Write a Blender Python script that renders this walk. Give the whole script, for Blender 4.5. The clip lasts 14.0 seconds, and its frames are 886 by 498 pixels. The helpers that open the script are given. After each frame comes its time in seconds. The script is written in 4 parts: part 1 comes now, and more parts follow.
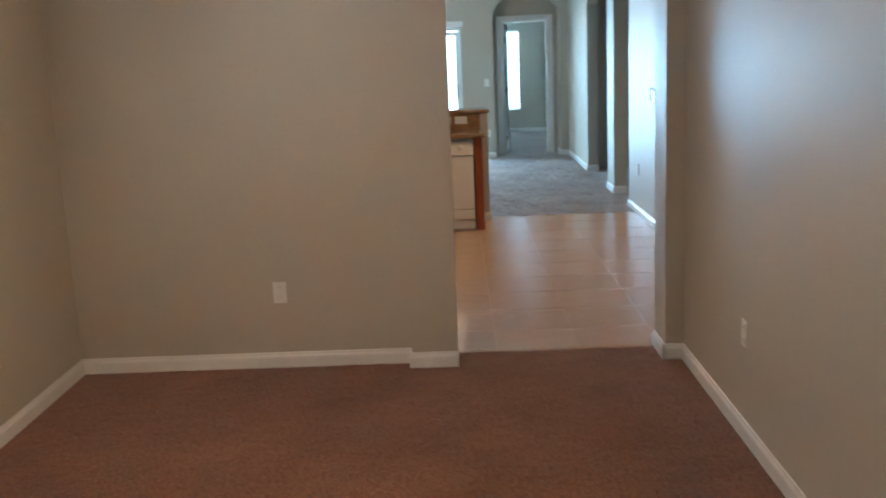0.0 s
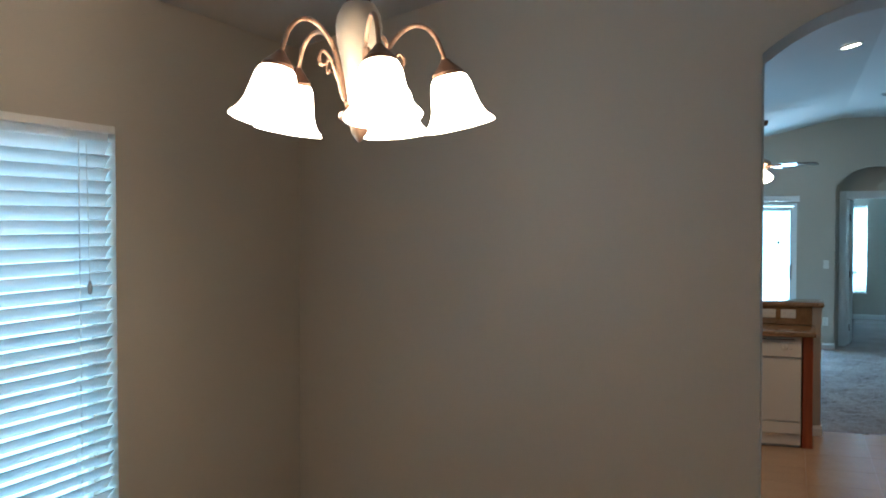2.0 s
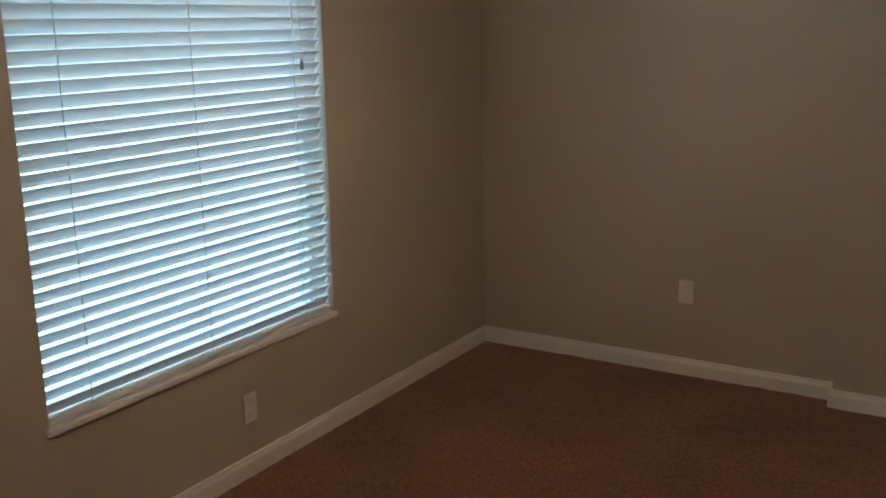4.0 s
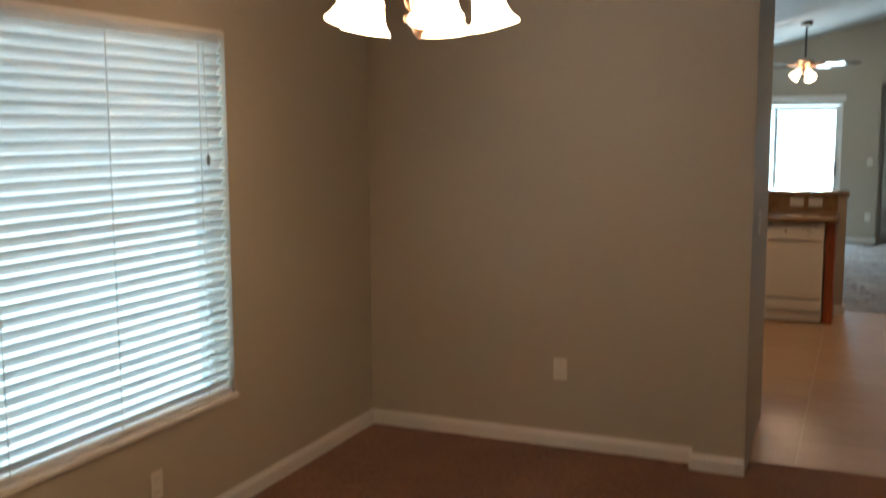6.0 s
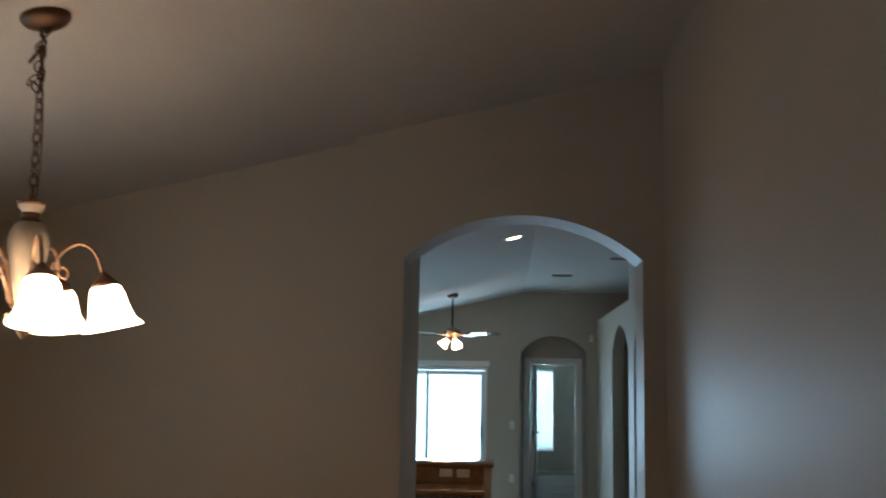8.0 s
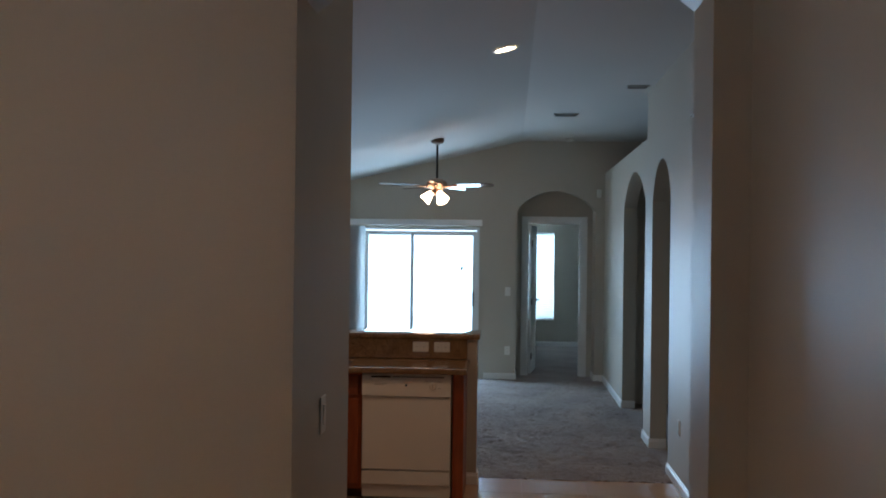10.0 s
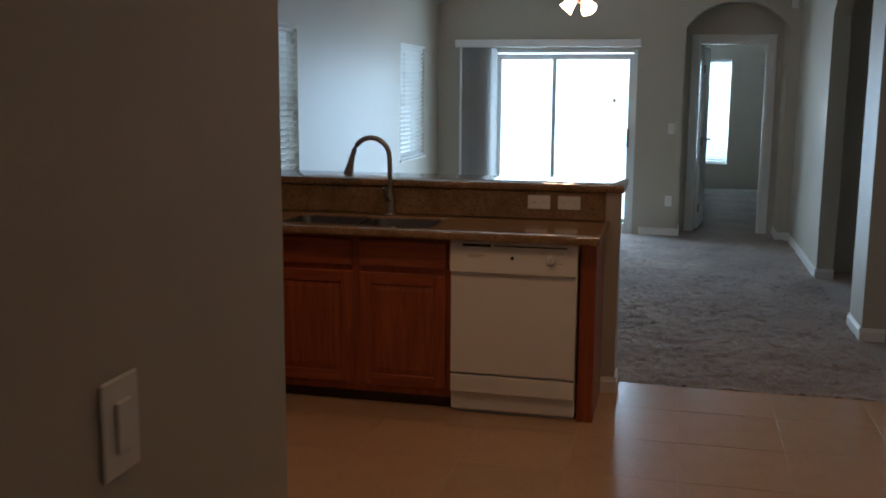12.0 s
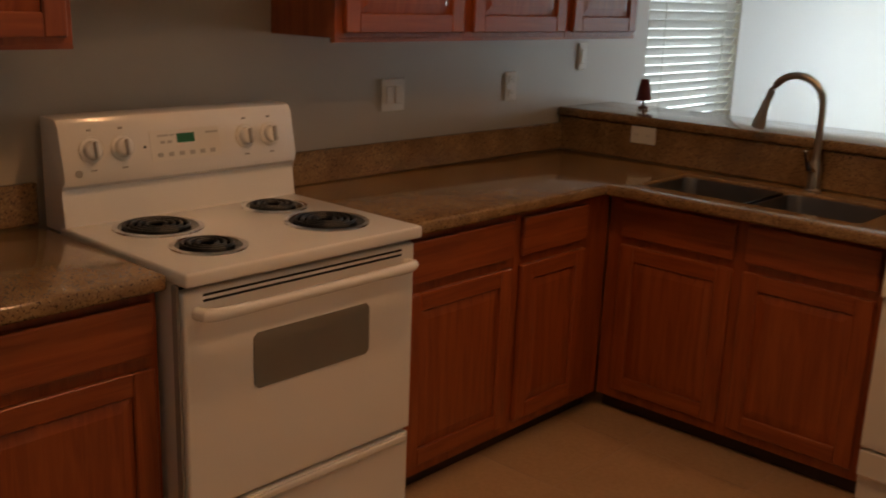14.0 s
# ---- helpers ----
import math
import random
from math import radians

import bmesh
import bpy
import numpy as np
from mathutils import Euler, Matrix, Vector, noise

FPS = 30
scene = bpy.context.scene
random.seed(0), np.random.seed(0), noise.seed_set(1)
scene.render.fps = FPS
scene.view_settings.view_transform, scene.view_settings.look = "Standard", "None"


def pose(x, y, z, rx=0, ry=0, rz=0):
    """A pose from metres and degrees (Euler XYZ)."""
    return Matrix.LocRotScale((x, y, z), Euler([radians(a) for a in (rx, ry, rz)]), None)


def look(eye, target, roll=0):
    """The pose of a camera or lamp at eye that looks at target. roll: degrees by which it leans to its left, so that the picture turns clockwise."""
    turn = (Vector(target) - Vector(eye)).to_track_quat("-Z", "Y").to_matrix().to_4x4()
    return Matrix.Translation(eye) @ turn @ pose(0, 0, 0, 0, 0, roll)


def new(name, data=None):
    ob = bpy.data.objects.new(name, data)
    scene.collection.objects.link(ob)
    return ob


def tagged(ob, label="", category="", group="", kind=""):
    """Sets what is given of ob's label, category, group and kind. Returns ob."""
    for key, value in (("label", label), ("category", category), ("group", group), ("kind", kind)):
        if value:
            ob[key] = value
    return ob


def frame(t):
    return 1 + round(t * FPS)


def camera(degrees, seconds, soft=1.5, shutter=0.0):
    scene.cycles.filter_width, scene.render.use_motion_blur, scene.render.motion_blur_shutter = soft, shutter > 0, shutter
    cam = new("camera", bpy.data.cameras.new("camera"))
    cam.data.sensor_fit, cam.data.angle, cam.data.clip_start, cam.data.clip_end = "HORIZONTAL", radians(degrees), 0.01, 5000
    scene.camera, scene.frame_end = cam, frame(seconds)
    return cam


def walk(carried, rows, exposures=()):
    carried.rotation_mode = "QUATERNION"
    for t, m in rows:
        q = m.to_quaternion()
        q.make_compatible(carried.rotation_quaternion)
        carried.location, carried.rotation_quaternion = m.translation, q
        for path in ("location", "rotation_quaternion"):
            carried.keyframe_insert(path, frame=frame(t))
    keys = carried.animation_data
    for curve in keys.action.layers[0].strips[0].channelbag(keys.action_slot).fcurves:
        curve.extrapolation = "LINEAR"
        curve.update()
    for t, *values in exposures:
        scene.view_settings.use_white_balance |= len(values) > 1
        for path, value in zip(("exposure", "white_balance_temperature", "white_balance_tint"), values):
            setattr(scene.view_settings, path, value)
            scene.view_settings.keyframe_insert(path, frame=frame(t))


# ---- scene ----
cam = camera(48.9, 14.0, soft=1.8, shutter=0.3)
PATH = [
    (0, (2.066, -5.043, 1.629), (2.032, -3.082, 1.236), -2.3),
    (0.5, (2.123, -4.749, 1.634), (1.849, -2.789, 1.35), -2.0),
    (1, (2.064, -4.323, 1.683), (1.543, -2.396, 1.544), -1.9),
    (1.5, (2.135, -4.2, 1.745), (1.508, -2.3, 1.709), -0.8),
    (2, (2.158, -4.03, 1.75), (1.481, -2.148, 1.693), 0.0),
    (2.5, (2.161, -3.977, 1.705), (1.391, -2.137, 1.562), 0.5),
    (3, (2.38, -4.149, 1.708), (1.355, -2.454, 1.43), 0.4),
    (3.2, (2.469, -4.216, 1.724), (1.341, -2.604, 1.363), -0.2),
    (5.5, (2.374, -4.693, 1.573), (1.638, -2.908, 1.054), -1.1),
    (6, (2.5, -4.78, 1.655), (1.714, -2.956, 1.41), -0.3),
    (6.5, (2.45, -4.804, 1.777), (1.691, -2.954, 1.803), 0.2),
    (7, (2.507, -4.82, 1.843), (1.889, -2.929, 2.047), 1.2),
    (7.5, (2.531, -4.753, 1.86), (2.187, -2.804, 2.145), 1.3),
    (8, (2.527, -4.537, 1.848), (2.39, -2.559, 2.109), 1.0),
    (8.2, (2.495, -4.423, 1.851), (2.412, -2.434, 2.043), 0.6),
    (10.3, (2.643, -2.301, 1.666), (2.471, -0.309, 1.628), 0.8),
    (10.5, (2.655, -2.082, 1.645), (2.434, -0.096, 1.567), 0.8),
    (11, (2.655, -1.626, 1.611), (2.366, 0.345, 1.426), 0.5),
    (11.5, (2.665, -1.093, 1.577), (2.293, 0.854, 1.305), -0.2),
    (12, (2.648, -0.558, 1.567), (2.19, 1.362, 1.242), 0.4),
    (12.5, (2.612, -0.182, 1.567), (2.161, 1.737, 1.227), 1.4),
    (13, (2.611, 0.249, 1.535), (1.96, 2.104, 1.165), 1.5),
    (13.5, (2.589, 0.618, 1.542), (1.539, 2.267, 1.121), 1.8),
    (14, (2.546, 0.907, 1.544), (1.241, 2.336, 1.039), 2.1),
]
EXPOSURES = [(0, 1.25, 5300, 5), (0.5, 1.4, 4650, 2), (1.0, 1.2, 4700, 1), (1.5, 0.87, 4750, 0), (2.0, 0.57, 4700, 0), (3.0, 0.0, 4900, 2), (3.2, -0.05, 4950, 4), (5.3, 0.5, 6300, 8), (6.5, 0.38, 6300, 10),
             (7.5, -0.4, 5700, 7), (8.2, -0.42, 5700, 8), (10.3, -0.2, 5650, 16), (12.0, -0.25, 6100, 18), (12.6, -0.28, 6300, 18), (13.0, -0.4, 6650, 19),
             (13.5, -0.9, 7100, 22), (14, 0.28, 7950, 24)]
walk(cam, [(t, look(eye, target, roll)) for t, eye, target, roll in PATH], EXPOSURES)

# ---- world and light ----
world = bpy.data.worlds.new("world")
scene.world = world
world.use_nodes = True
wn = world.node_tree.nodes
sky = wn.new("ShaderNodeTexSky")
sky.sky_type, sky.sun_disc = "NISHITA", False
sky.sun_elevation, sky.sun_rotation = radians(56), radians(153)
world.node_tree.links.new(sky.outputs[0], wn["Background"].inputs[0])
wn["Background"].inputs[1].default_value = 0.12
sun = new("sun", bpy.data.lights.new("sun", "SUN"))
sun.data.energy, sun.data.angle, sun.data.color = 1.0, radians(12), (1, 0.96, 0.9)
sun.matrix_world = look((0, 0, 0), (-0.25, 0.5, -0.83))


def area(name, eye, target, w, h, power, color):
    ob = new(name, bpy.data.lights.new(name, "AREA"))
    ob.data.shape, ob.data.size, ob.data.size_y = "RECTANGLE", w, h
    ob.data.energy, ob.data.color = power, color
    ob.matrix_world = look(eye, target)
    return ob


DAY = (0.56, 0.82, 1.0)
area("daylight_slider", (1.35, 10.75, 1.05), (1.35, 9.0, 1.05), 1.7, 2.0, 140, DAY)
area("daylight_dining", (-0.32, -2.0, 1.35), (1.5, -2.0, 1.05), 1.5, 1.6, 10, DAY)
area("daylight_bedroom", (3.0, 15.35, 1.3), (3.0, 13.0, 1.2), 0.9, 1.5, 380, DAY)


def spot(name, at, power, color, degrees=130):
    ob = new(name, bpy.data.lights.new(name, "SPOT"))
    ob.data.energy, ob.data.color, ob.data.shadow_soft_size = power, color, 0.05
    ob.data.spot_size, ob.data.spot_blend = radians(degrees), 0.6
    ob.location = at
    return ob


WARM = (1.0, 0.58, 0.28)

# ---- materials ----


def material(name, color, rough=0.6, metal=0.0, vary=0.08, scale=6.0, grain=0.0, grain_scale=200.0, bump=0.0, bump_scale=300.0, coat=0.0, island=0.0):
    """A painted or solid surface: base colour with broad blotches, fine grain and relief."""
    m = bpy.data.materials.new(name)
    m.use_nodes = True
    n, l = m.node_tree.nodes, m.node_tree.links
    b = n["Principled BSDF"]
    b.inputs["Roughness"].default_value, b.inputs["Metallic"].default_value = rough, metal
    b.inputs["Coat Weight"].default_value = coat
    tc = n.new("ShaderNodeTexCoord")
    big = n.new("ShaderNodeTexNoise")
    big.inputs["Scale"].default_value, big.inputs["Detail"].default_value = scale, 4
    l.new(tc.outputs["Object"], big.inputs["Vector"])
    ramp = n.new("ShaderNodeMix")
    ramp.data_type = "RGBA"
    dark = [c * (1 - vary) for c in color] + [1]
    light = [min(1, c * (1 + vary)) for c in color] + [1]
    ramp.inputs["A"].default_value, ramp.inputs["B"].default_value = dark, light
    l.new(big.outputs["Fac"], ramp.inputs["Factor"])
    out = ramp.outputs["Result"]
    if grain:
        fine = n.new("ShaderNodeTexNoise")
        fine.inputs["Scale"].default_value, fine.inputs["Detail"].default_value = grain_scale, 3
        l.new(tc.outputs["Object"], fine.inputs["Vector"])
        mp = n.new("ShaderNodeMapRange")
        mp.inputs["From Min"].default_value, mp.inputs["From Max"].default_value = 0.3, 0.7
        mp.inputs["To Min"].default_value, mp.inputs["To Max"].default_value = 1 - grain, 1 + grain
        l.new(fine.outputs["Fac"], mp.inputs["Value"])
        mul = n.new("ShaderNodeVectorMath")
        mul.operation = "MULTIPLY"
        l.new(out, mul.inputs[0])
        l.new(mp.outputs[0], mul.inputs[1])
        out = mul.outputs[0]
    if island:
        info = n.new("ShaderNodeObjectInfo")
        mp = n.new("ShaderNodeMapRange")
        mp.inputs["To Min"].default_value, mp.inputs["To Max"].default_value = 1 - island, 1 + island
        l.new(info.outputs["Random"], mp.inputs["Value"])
        mul = n.new("ShaderNodeVectorMath")
        mul.operation = "MULTIPLY"
        l.new(out, mul.inputs[0])
        l.new(mp.outputs[0], mul.inputs[1])
        out = mul.outputs[0]
    l.new(out, b.inputs["Base Color"])
    if bump:
        rel = n.new("ShaderNodeTexNoise")
        rel.inputs["Scale"].default_value, rel.inputs["Detail"].default_value = bump_scale, 3
        l.new(tc.outputs["Object"], rel.inputs["Vector"])
        bm_ = n.new("ShaderNodeBump")
        bm_.inputs["Strength"].default_value, bm_.inputs["Distance"].default_value = bump, 0.003
        l.new(rel.outputs["Fac"], bm_.inputs["Height"])
        l.new(bm_.outputs[0], b.inputs["Normal"])
    return m


def oak_material(name, dark, light, along):
    """Stained oak with long grain along one axis."""
    m = bpy.data.materials.new(name)
    m.use_nodes = True
    n, l = m.node_tree.nodes, m.node_tree.links
    b = n["Principled BSDF"]
    b.inputs["Roughness"].default_value, b.inputs["Coat Weight"].default_value, b.inputs["Coat Roughness"].default_value = 0.42, 0.25, 0.25
    tc, mp = n.new("ShaderNodeTexCoord"), n.new("ShaderNodeMapping")
    mp.inputs["Scale"].default_value = [3.0 if a == along else 42.0 for a in "xyz"]
    l.new(tc.outputs["Object"], mp.inputs[0])
    g = n.new("ShaderNodeTexNoise")
    g.inputs["Scale"].default_value, g.inputs["Detail"].default_value, g.inputs["Distortion"].default_value = 1.0, 6, 0.8
    l.new(mp.outputs[0], g.inputs["Vector"])
    ramp = n.new("ShaderNodeValToRGB")
    ramp.color_ramp.elements[0].position, ramp.color_ramp.elements[1].position = 0.32, 0.68
    ramp.color_ramp.elements[0].color, ramp.color_ramp.elements[1].color = (*dark, 1), (*light, 1)
    l.new(g.outputs["Fac"], ramp.inputs[0])
    l.new(ramp.outputs[0], b.inputs["Base Color"])
    bp = n.new("ShaderNodeBump")
    bp.inputs["Strength"].default_value, bp.inputs["Distance"].default_value = 0.25, 0.001
    l.new(g.outputs["Fac"], bp.inputs["Height"])
    l.new(bp.outputs[0], b.inputs["Normal"])
    return m


def granite_material():
    m = bpy.data.materials.new("granite")
    m.use_nodes = True
    n, l = m.node_tree.nodes, m.node_tree.links
    b = n["Principled BSDF"]
    b.inputs["Roughness"].default_value, b.inputs["Coat Weight"].default_value, b.inputs["Coat Roughness"].default_value = 0.16, 0.5, 0.05
    tc = n.new("ShaderNodeTexCoord")
    v = n.new("ShaderNodeTexVoronoi")
    v.inputs["Scale"].default_value = 230
    l.new(tc.outputs["Object"], v.inputs["Vector"])
    ramp = n.new("ShaderNodeValToRGB")
    e = ramp.color_ramp.elements
    e[0].position, e[0].color = 0.0, (0.07, 0.042, 0.025, 1)
    e[1].position, e[1].color = 1.0, (0.40, 0.27, 0.135, 1)
    for p, c in ((0.10, (0.15, 0.085, 0.045, 1)), (0.18, (0.27, 0.165, 0.078, 1)), (0.6, (0.32, 0.20, 0.095, 1)), (0.85, (0.25, 0.14, 0.066, 1))):
        k = e.new(p)
        k.color = c
    sep = n.new("ShaderNodeSeparateColor")
    l.new(v.outputs["Color"], sep.inputs[0])
    l.new(sep.outputs[0], ramp.inputs[0])
    big = n.new("ShaderNodeTexNoise")
    big.inputs["Scale"].default_value, big.inputs["Detail"].default_value = 9, 5
    l.new(tc.outputs["Object"], big.inputs["Vector"])
    mix = n.new("ShaderNodeMix")
    mix.data_type, mix.blend_type = "RGBA", "MULTIPLY"
    mix.inputs["Factor"].default_value = 0.5
    mp = n.new("ShaderNodeValToRGB")
    mp.color_ramp.elements[0].color, mp.color_ramp.elements[1].color = (0.45, 0.38, 0.32, 1), (1, 1, 1, 1)
    mp.color_ramp.elements[0].position, mp.color_ramp.elements[1].position = 0.35, 0.6
    l.new(big.outputs["Fac"], mp.inputs[0])
    l.new(ramp.outputs[0], mix.inputs["A"])
    l.new(mp.outputs[0], mix.inputs["B"])
    l.new(mix.outputs["Result"], b.inputs["Base Color"])
    return m


def carpet_material(name, dark, light, scale):
    m = bpy.data.materials.new(name)
    m.use_nodes = True
    n, l = m.node_tree.nodes, m.node_tree.links
    b = n["Principled BSDF"]
    b.inputs["Roughness"].default_value = 0.95
    b.inputs["Sheen Weight"].default_value, b.inputs["Sheen Roughness"].default_value = 0.25, 0.5
    b.inputs["Specular IOR Level"].default_value = 0.1
    tc = n.new("ShaderNodeTexCoord")
    fine, big = n.new("ShaderNodeTexNoise"), n.new("ShaderNodeTexNoise")
    fine.inputs["Scale"].default_value, fine.inputs["Detail"].default_value, fine.inputs["Roughness"].default_value = scale, 5, 0.7
    big.inputs["Scale"].default_value, big.inputs["Detail"].default_value = 2.2, 3
    for x in (fine, big):
        l.new(tc.outputs["Object"], x.inputs["Vector"])
    ramp = n.new("ShaderNodeValToRGB")
    ramp.color_ramp.elements[0].position, ramp.color_ramp.elements[1].position = 0.33, 0.68
    ramp.color_ramp.elements[0].color, ramp.color_ramp.elements[1].color = (*dark, 1), (*light, 1)
    l.new(fine.outputs["Fac"], ramp.inputs[0])
    mp = n.new("ShaderNodeMapRange")
    mp.inputs["From Min"].default_value, mp.inputs["From Max"].default_value = 0.3, 0.7
    mp.inputs["To Min"].default_value, mp.inputs["To Max"].default_value = 0.80, 1.20
    l.new(big.outputs["Fac"], mp.inputs["Value"])
    mul = n.new("ShaderNodeVectorMath")
    mul.operation = "MULTIPLY"
    l.new(ramp.outputs[0], mul.inputs[0])
    l.new(mp.outputs[0], mul.inputs[1])
    l.new(mul.outputs[0], b.inputs["Base Color"])
    bp = n.new("ShaderNodeBump")
    bp.inputs["Strength"].default_value, bp.inputs["Distance"].default_value = 0.9, 0.008
    l.new(fine.outputs["Fac"], bp.inputs["Height"])
    l.new(bp.outputs[0], b.inputs["Normal"])
    return m


def glow_material(name, color, strength, under=(0.9, 0.85, 0.75)):
    m = bpy.data.materials.new(name)
    m.use_nodes = True
    b = m.node_tree.nodes["Principled BSDF"]
    b.inputs["Base Color"].default_value, b.inputs["Roughness"].default_value = (*under, 1), 0.35
    b.inputs["Emission Color"].default_value, b.inputs["Emission Strength"].default_value = (*color, 1), strength
    return m


def glass_material():
    m = bpy.data.materials.new("window_glass")
    m.use_nodes = True
    n, l = m.node_tree.nodes, m.node_tree.links
    out = n["Material Output"]
    n.remove(n["Principled BSDF"])
    t, g, mix = n.new("ShaderNodeBsdfTransparent"), n.new("ShaderNodeBsdfGlossy"), n.new("ShaderNodeMixShader")
    mix.inputs[0].default_value = 0.05
    g.inputs["Roughness"].default_value = 0.02
    t.inputs[0].default_value = (0.94, 0.97, 0.96, 1)
    l.new(t.outputs[0], mix.inputs[1])
    l.new(g.outputs[0], mix.inputs[2])
    l.new(mix.outputs[0], out.inputs[0])
    return m


def slat_material():
    m = bpy.data.materials.new("blind_slat")
    m.use_nodes = True
    n, l = m.node_tree.nodes, m.node_tree.links
    b = n["Principled BSDF"]
    b.inputs["Base Color"].default_value, b.inputs["Roughness"].default_value = (0.78, 0.78, 0.76, 1), 0.4
    tr, mix = n.new("ShaderNodeBsdfTranslucent"), n.new("ShaderNodeMixShader")
    tr.inputs[0].default_value = (0.8, 0.84, 0.84, 1)
    mix.inputs[0].default_value = 0.12
    l.new(b.outputs[0], mix.inputs[1])
    l.new(tr.outputs[0], mix.inputs[2])
    l.new(mix.outputs[0], n["Material Output"].inputs[0])
    return m


WALL = material("wall_paint", (0.50, 0.455, 0.375), 0.46, vary=0.03, scale=1.2, bump=0.18, bump_scale=160)
CEIL = material("ceiling_paint", (0.58, 0.565, 0.53), 0.8, vary=0.03, scale=1.5, bump=0.5, bump_scale=60)
TRIM = material("white_trim_paint", (0.80, 0.79, 0.76), 0.35, vary=0.03, scale=8, bump=0.05, bump_scale=90)
CARPET = carpet_material("brown_carpet", (0.068, 0.026, 0.013), (0.31, 0.138, 0.076), 62)
CARPET2 = carpet_material("taupe_carpet", (0.20, 0.162, 0.142), (0.44, 0.37, 0.33), 75)
TILE = material("floor_tile", (0.46, 0.295, 0.17), 0.27, vary=0.10, scale=7, grain=0.06, grain_scale=60, bump=0.06, bump_scale=40, island=0.05)
GROUT = material("tile_grout", (0.41, 0.275, 0.17), 0.9, vary=0.1, scale=30, bump=0.3)
OAK_V = oak_material("stained_oak_upright", (0.225, 0.044, 0.012), (0.36, 0.087, 0.024), "z")
OAK_X = oak_material("stained_oak_along_x", (0.225, 0.044, 0.012), (0.36, 0.087, 0.024), "x")
OAK_Y = oak_material("stained_oak_along_y", (0.225, 0.044, 0.012), (0.36, 0.087, 0.024), "y")
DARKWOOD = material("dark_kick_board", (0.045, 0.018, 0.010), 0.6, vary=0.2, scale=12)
GRANITE = granite_material()
ENAMEL = material("white_enamel", (0.82, 0.81, 0.78), 0.18, vary=0.02, scale=5, coat=0.4)
APPLIANCE = material("white_appliance_panel", (0.76, 0.74, 0.69), 0.32, vary=0.02, scale=5)
GREYPLASTIC = material("grey_plastic", (0.30, 0.29, 0.27), 0.4, vary=0.05)
PALEGREY = material("pale_grey_print", (0.45, 0.44, 0.42), 0.5, vary=0.03)
COIL = material("black_coil", (0.004, 0.004, 0.004), 0.45, vary=0.2, scale=20)
BLACK = material("black_enamel", (0.010, 0.010, 0.011), 0.15, vary=0.2, scale=20)
DARKGLASS = material("oven_window_glass", (0.20, 0.19, 0.165), 0.12, vary=0.06, scale=14)
CHROME = material("chrome", (0.75, 0.75, 0.76), 0.12, 1.0, vary=0.04)
NICKEL = material("brushed_nickel", (0.42, 0.38, 0.33), 0.30, 1.0, vary=0.06, scale=40)
STEEL = material("sink_steel", (0.13, 0.13, 0.135), 0.36, 1.0, vary=0.08, scale=20)
BRONZE = material("aged_bronze", (0.16, 0.09, 0.055), 0.42, 0.7, vary=0.2, scale=40, bump=0.1)
GILT = material("brushed_copper_gilt", (0.33, 0.21, 0.135), 0.38, 0.6, vary=0.2, scale=50)
IVORY = material("ivory_ceramic", (0.50, 0.44, 0.35), 0.3, vary=0.08, scale=14, coat=0.3)
PLASTIC = material("white_switch_plastic", (0.78, 0.76, 0.70), 0.3, vary=0.02)
SLAT = slat_material()
VANE = material("vertical_blind_vane", (0.55, 0.54, 0.53), 0.6, vary=0.04)
VINYL = material("white_vinyl_frame", (0.78, 0.80, 0.80), 0.35, vary=0.03)
GLASS = glass_material()
DOORTAN = material("tan_door_paint", (0.60, 0.50, 0.38), 0.30, vary=0.06, scale=5, bump=0.05, bump_scale=80)
SHADE = glow_material("lit_frosted_glass", (1.0, 0.64, 0.365), 18.0)
LAMPGLOW = glow_material("lit_lamp_lens", (1.0, 0.74, 0.46), 14.0)
GREENLED = glow_material("green_display", (0.03, 0.5, 0.16), 0.03, (0.01, 0.05, 0.02))
REDSHADE = material("dark_red_cloth", (0.10, 0.012, 0.014), 0.7, vary=0.2, scale=60)
BLADE = material("walnut_fan_blade", (0.10, 0.055, 0.035), 0.12, vary=0.25, scale=9, coat=0.6)
CONCRETE = material("patio_concrete", (0.55, 0.53, 0.50), 0.85, vary=0.12, scale=2, bump=0.3, bump_scale=40)
GRASS = material("lawn", (0.07, 0.11, 0.035), 0.9, vary=0.3, scale=3, grain=0.3, grain_scale=60, bump=0.8, bump_scale=90)

# ---- building helpers ----


def mesh(bm, name, mat, smooth=False):
    bmesh.ops.recalc_face_normals(bm, faces=bm.faces)
    me = bpy.data.meshes.new(name)
    bm.to_mesh(me)
    bm.free()
    me.materials.append(mat)
    if smooth:
        for p in me.polygons:
            p.use_smooth = True
        me.set_sharp_from_angle(angle=radians(35))
    return me


def part(name, bm, mat, parent=None, label="", smooth=False):
    ob = new(name, mesh(bm, name, mat, smooth))
    ob.parent = parent
    return tagged(ob, label)


def setting(name, bm, mat, label, category, smooth=False):
    return tagged(part(name, bm, mat, None, "", smooth), label, category, "", "structure")


def thing(name, at, label, category, group="", turn=0):
    ob = new(name)
    ob.empty_display_size = 0.05
    ob.matrix_basis = pose(*at, 0, 0, turn)
    return tagged(ob, label, category, group)


